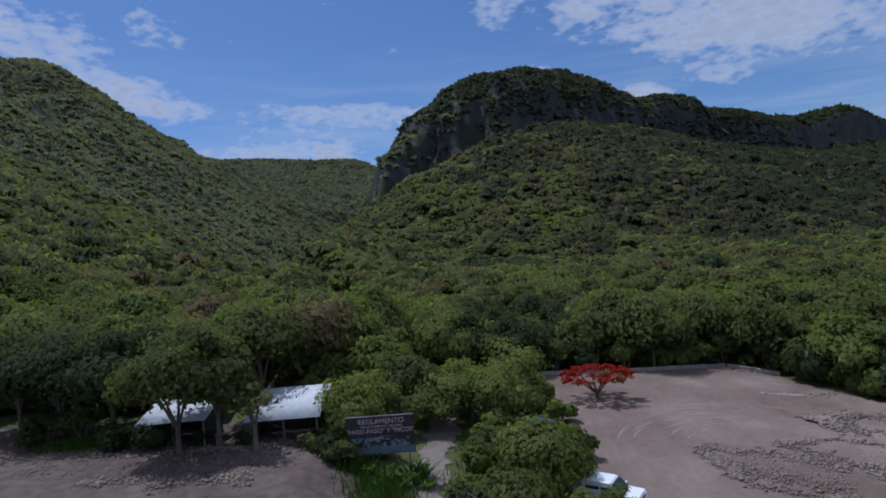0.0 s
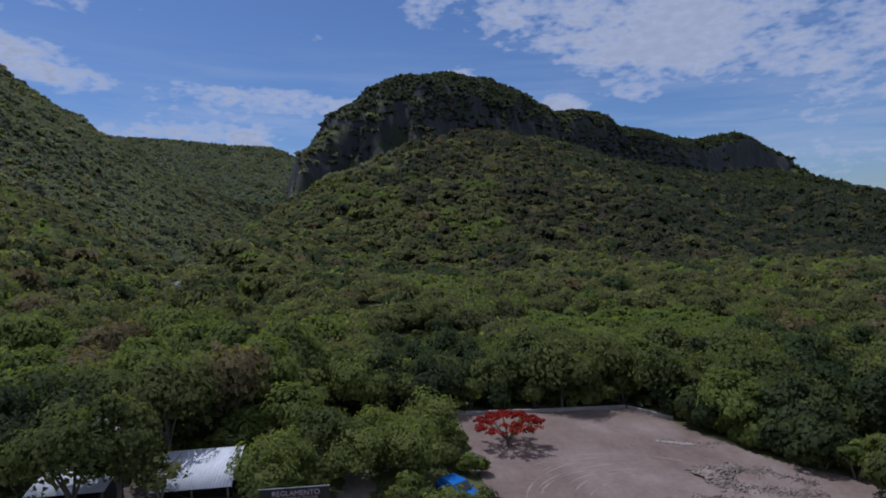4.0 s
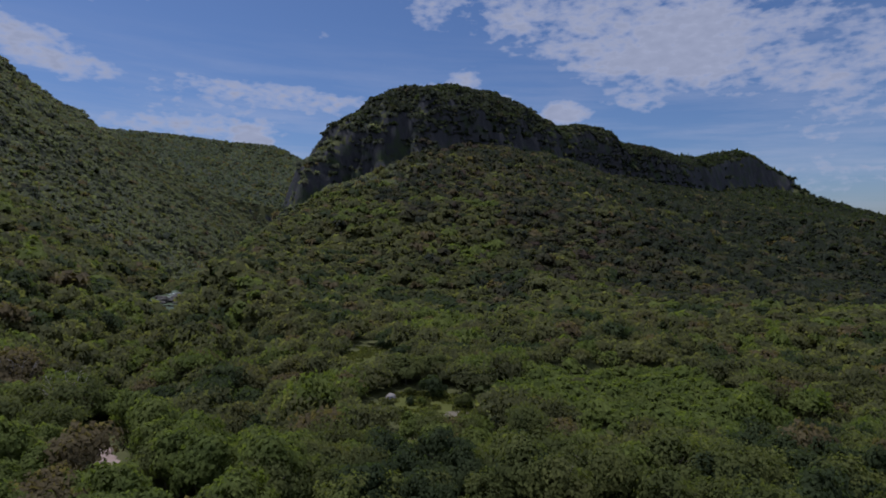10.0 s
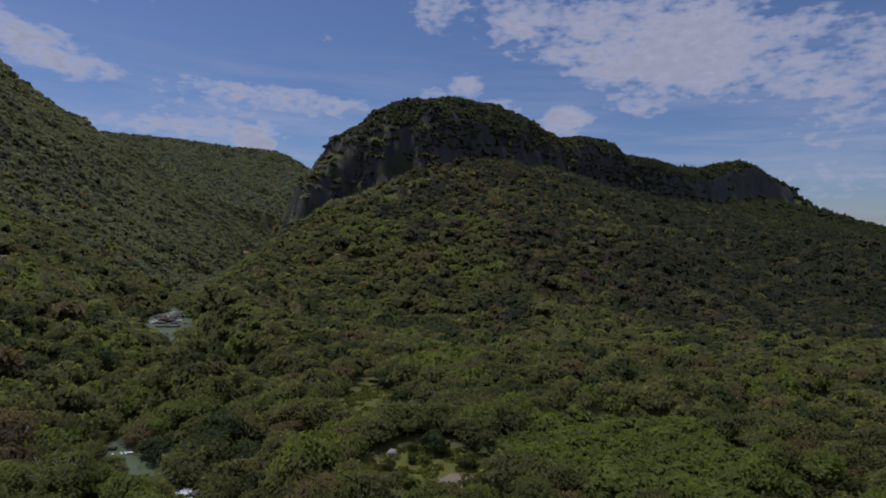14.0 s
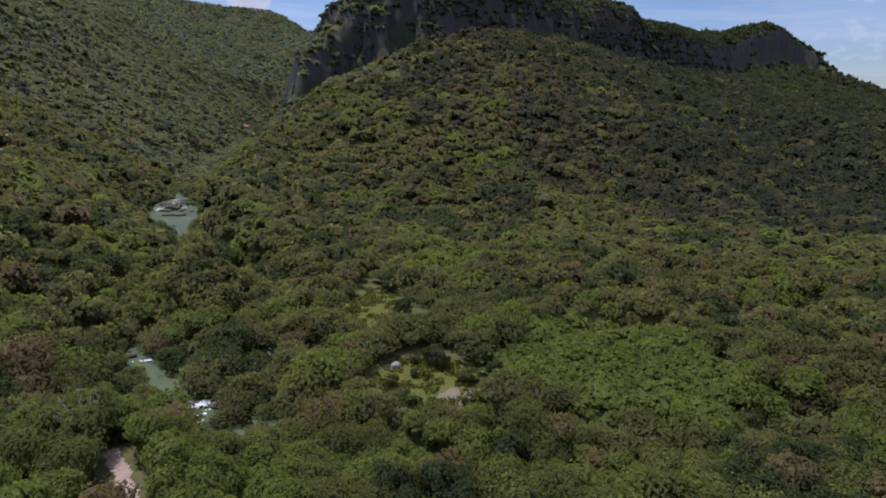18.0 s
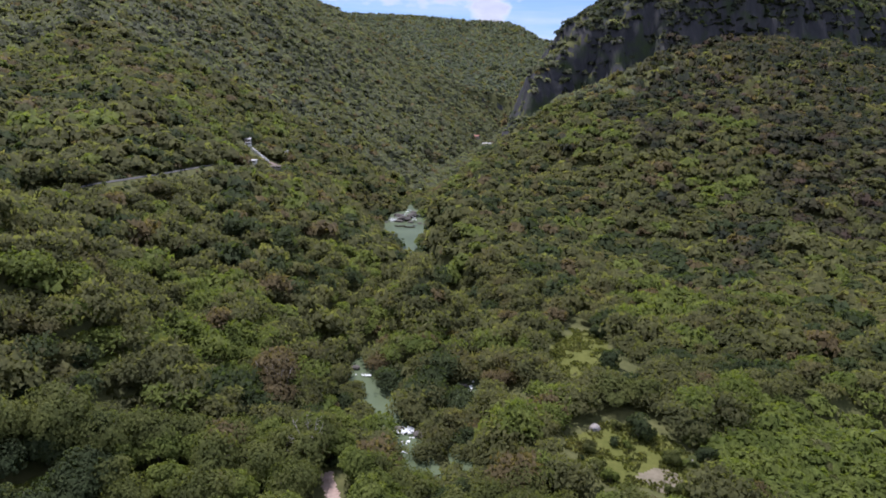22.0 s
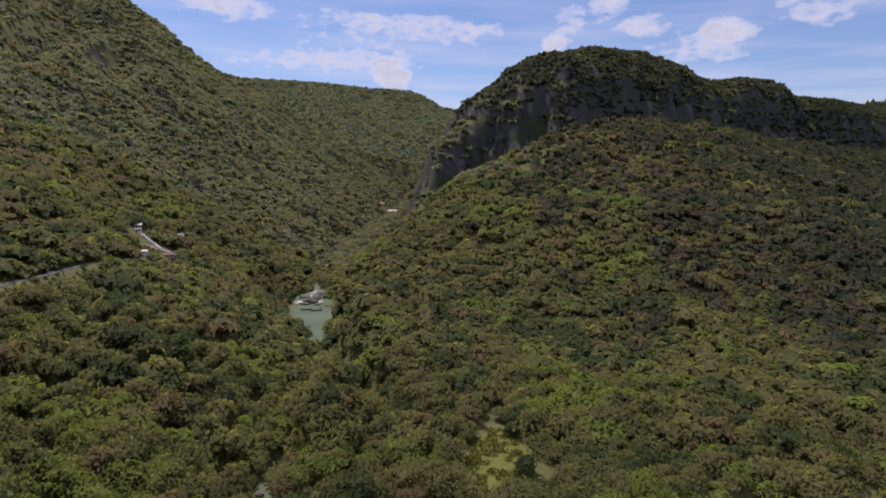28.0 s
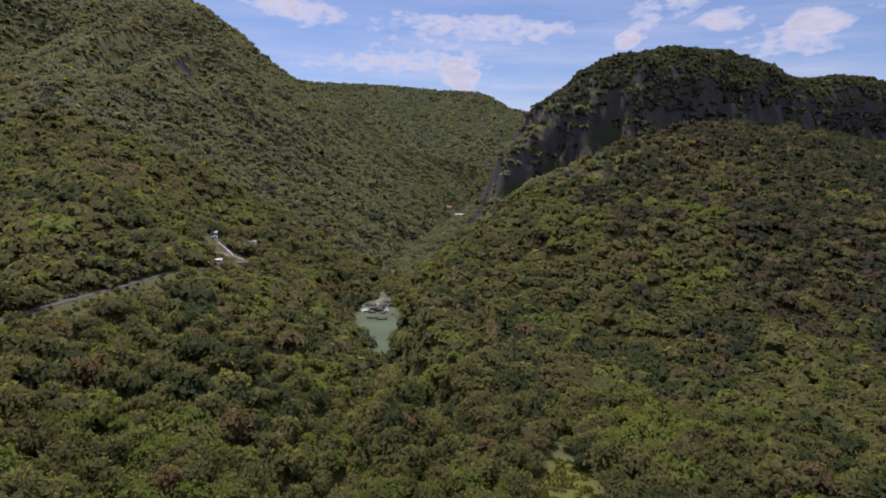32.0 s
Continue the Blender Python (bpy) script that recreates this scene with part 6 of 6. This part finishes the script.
# ---------------------------------------------------------------- hamlet on the terrace
def house(x, y, turn, w, d, h, roof, label, wall=WHITEWASH, flat=False):
    z = hz(x, y)
    root = thing("house", label, "house", "terrace houses", at=(x, y, z), turn=turn)
    for nm, sz, at in (("wall", (w, 0.2, h), (0, -d / 2, h / 2)), ("wall", (w, 0.2, h), (0, d / 2, h / 2)), ("wall", (0.2, d - 0.2, h), (-w / 2 + 0.1, 0, h / 2)), ("wall", (0.2, d - 0.2, h), (w / 2 - 0.1, 0, h / 2))):
        bm = bmesh.new()
        box(bm, (sz[0], sz[1], sz[2] + 1.5), (at[0], at[1], at[2] - 0.75))
        part(nm, bm, wall, root)
    bm = bmesh.new()
    if flat:
        box(bm, (w + 0.5, d + 0.5, 0.2), (0, 0, h + 0.1), (2, 0, 0), 0.02)
    else:
        v = [bm.verts.new(p) for p in ((-w / 2 - 0.4, -d / 2 - 0.4, h - 0.05), (w / 2 + 0.4, -d / 2 - 0.4, h - 0.05), (w / 2 + 0.4, d / 2 + 0.4, h - 0.05), (-w / 2 - 0.4, d / 2 + 0.4, h - 0.05), (-w / 2 - 0.4, 0, h + d * 0.28), (w / 2 + 0.4, 0, h + d * 0.28))]
        for q in ((0, 1, 5, 4), (2, 3, 4, 5), (0, 4, 3), (1, 2, 5), (3, 2, 1, 0)):
            bm.faces.new([v[i] for i in q])
    part("roof", bm, roof, root)
    bm = bmesh.new()
    box(bm, (0.95, 0.08, 2.0), (-w * 0.2, -d / 2 - 0.11, 1.0), bevel=0.01)
    part("door", bm, TIMBER, root)
    for wx in (0.12, 0.34):
        bm = bmesh.new()
        box(bm, (0.9, 0.08, 0.9), (w * wx, -d / 2 - 0.11, 1.5), bevel=0.01)
        win = part("window", bm, WHITEWASH, root)
        bm = bmesh.new()
        box(bm, (0.76, 0.04, 0.76), (w * wx, -d / 2 - 0.15, 1.5))
        part("pane", bm, WINDOW_DARK, win)


house(-191.5, 317, 25, 3.2, 2.4, 1.9, METAL_DARK, "small white house with a weathered flat roof among trees", flat=True)
house(-196, 324, 25, 3.4, 3, 2.2, METAL_DARK, "small grey house with a weathered metal roof", CONCRETE)
house(-165, 279, 12, 3.6, 2.4, 2.2, WHITEWASH, "low white flat-roofed hut by the road", flat=True)
house(-167, 304.5, 20, 5, 2.4, 2.0, TIMBER, "low stall with a weathered plank roof by the road", CONCRETE)
house(-190, 355, -8, 4.5, 3.6, 2.4, METAL_ROOF, "white house with a bright flat roof on the terrace", flat=True)
house(-203, 309, 20, 3.4, 2.6, 2.2, TILE_RED, "small hut with a reddish roof among trees above the road", CONCRETE)
house(-165, 981, -10, 16, 9, 4, WHITEWASH, "distant white flat-roofed building in the gorge", flat=True)
house(-186, 984, 5, 14, 8, 3.5, TILE_RED, "distant low reddish building in the gorge", CONCRETE)


def long_wall(a, b, h, label):
    n = 8
    root = tagged(new("terrace_wall"), label, "wall", kind="structure")
    for i in range(n):
        s0, s1 = i / n, (i + 1) / n
        x0, y0, x1, y1 = a[0] + (b[0] - a[0]) * s0, a[1] + (b[1] - a[1]) * s0, a[0] + (b[0] - a[0]) * s1, a[1] + (b[1] - a[1]) * s1
        bm = bmesh.new()
        xm, ym = (x0 + x1) / 2, (y0 + y1) / 2
        box(bm, (math.hypot(x1 - x0, y1 - y0), 1.1, h), (xm, ym, max(hz(x0, y0), hz(x1, y1)) + h / 2 - 0.3), (0, 0, math.degrees(math.atan2(y1 - y0, x1 - x0))))
        part("wall_length", bm, WHITEWASH, root)


sheet("hamlet_yard", lambda x, y: np.hypot(((x + 176) * 0.30 + (y - 306) * 0.954) / 22, ((x + 176) * 0.954 - (y - 306) * 0.30) / 2.4) < 1 + 0.7 * (fbm(x / 5, y / 5, 97, 2) - 0.5), -200, -150, 262, 350, 1.0, 0.25, DIRT, "pale trodden ground between the terrace houses", "yard")
long_wall((-187, 313), (-173, 307), 1.6, "long whitewashed wall along the lane on the terrace")
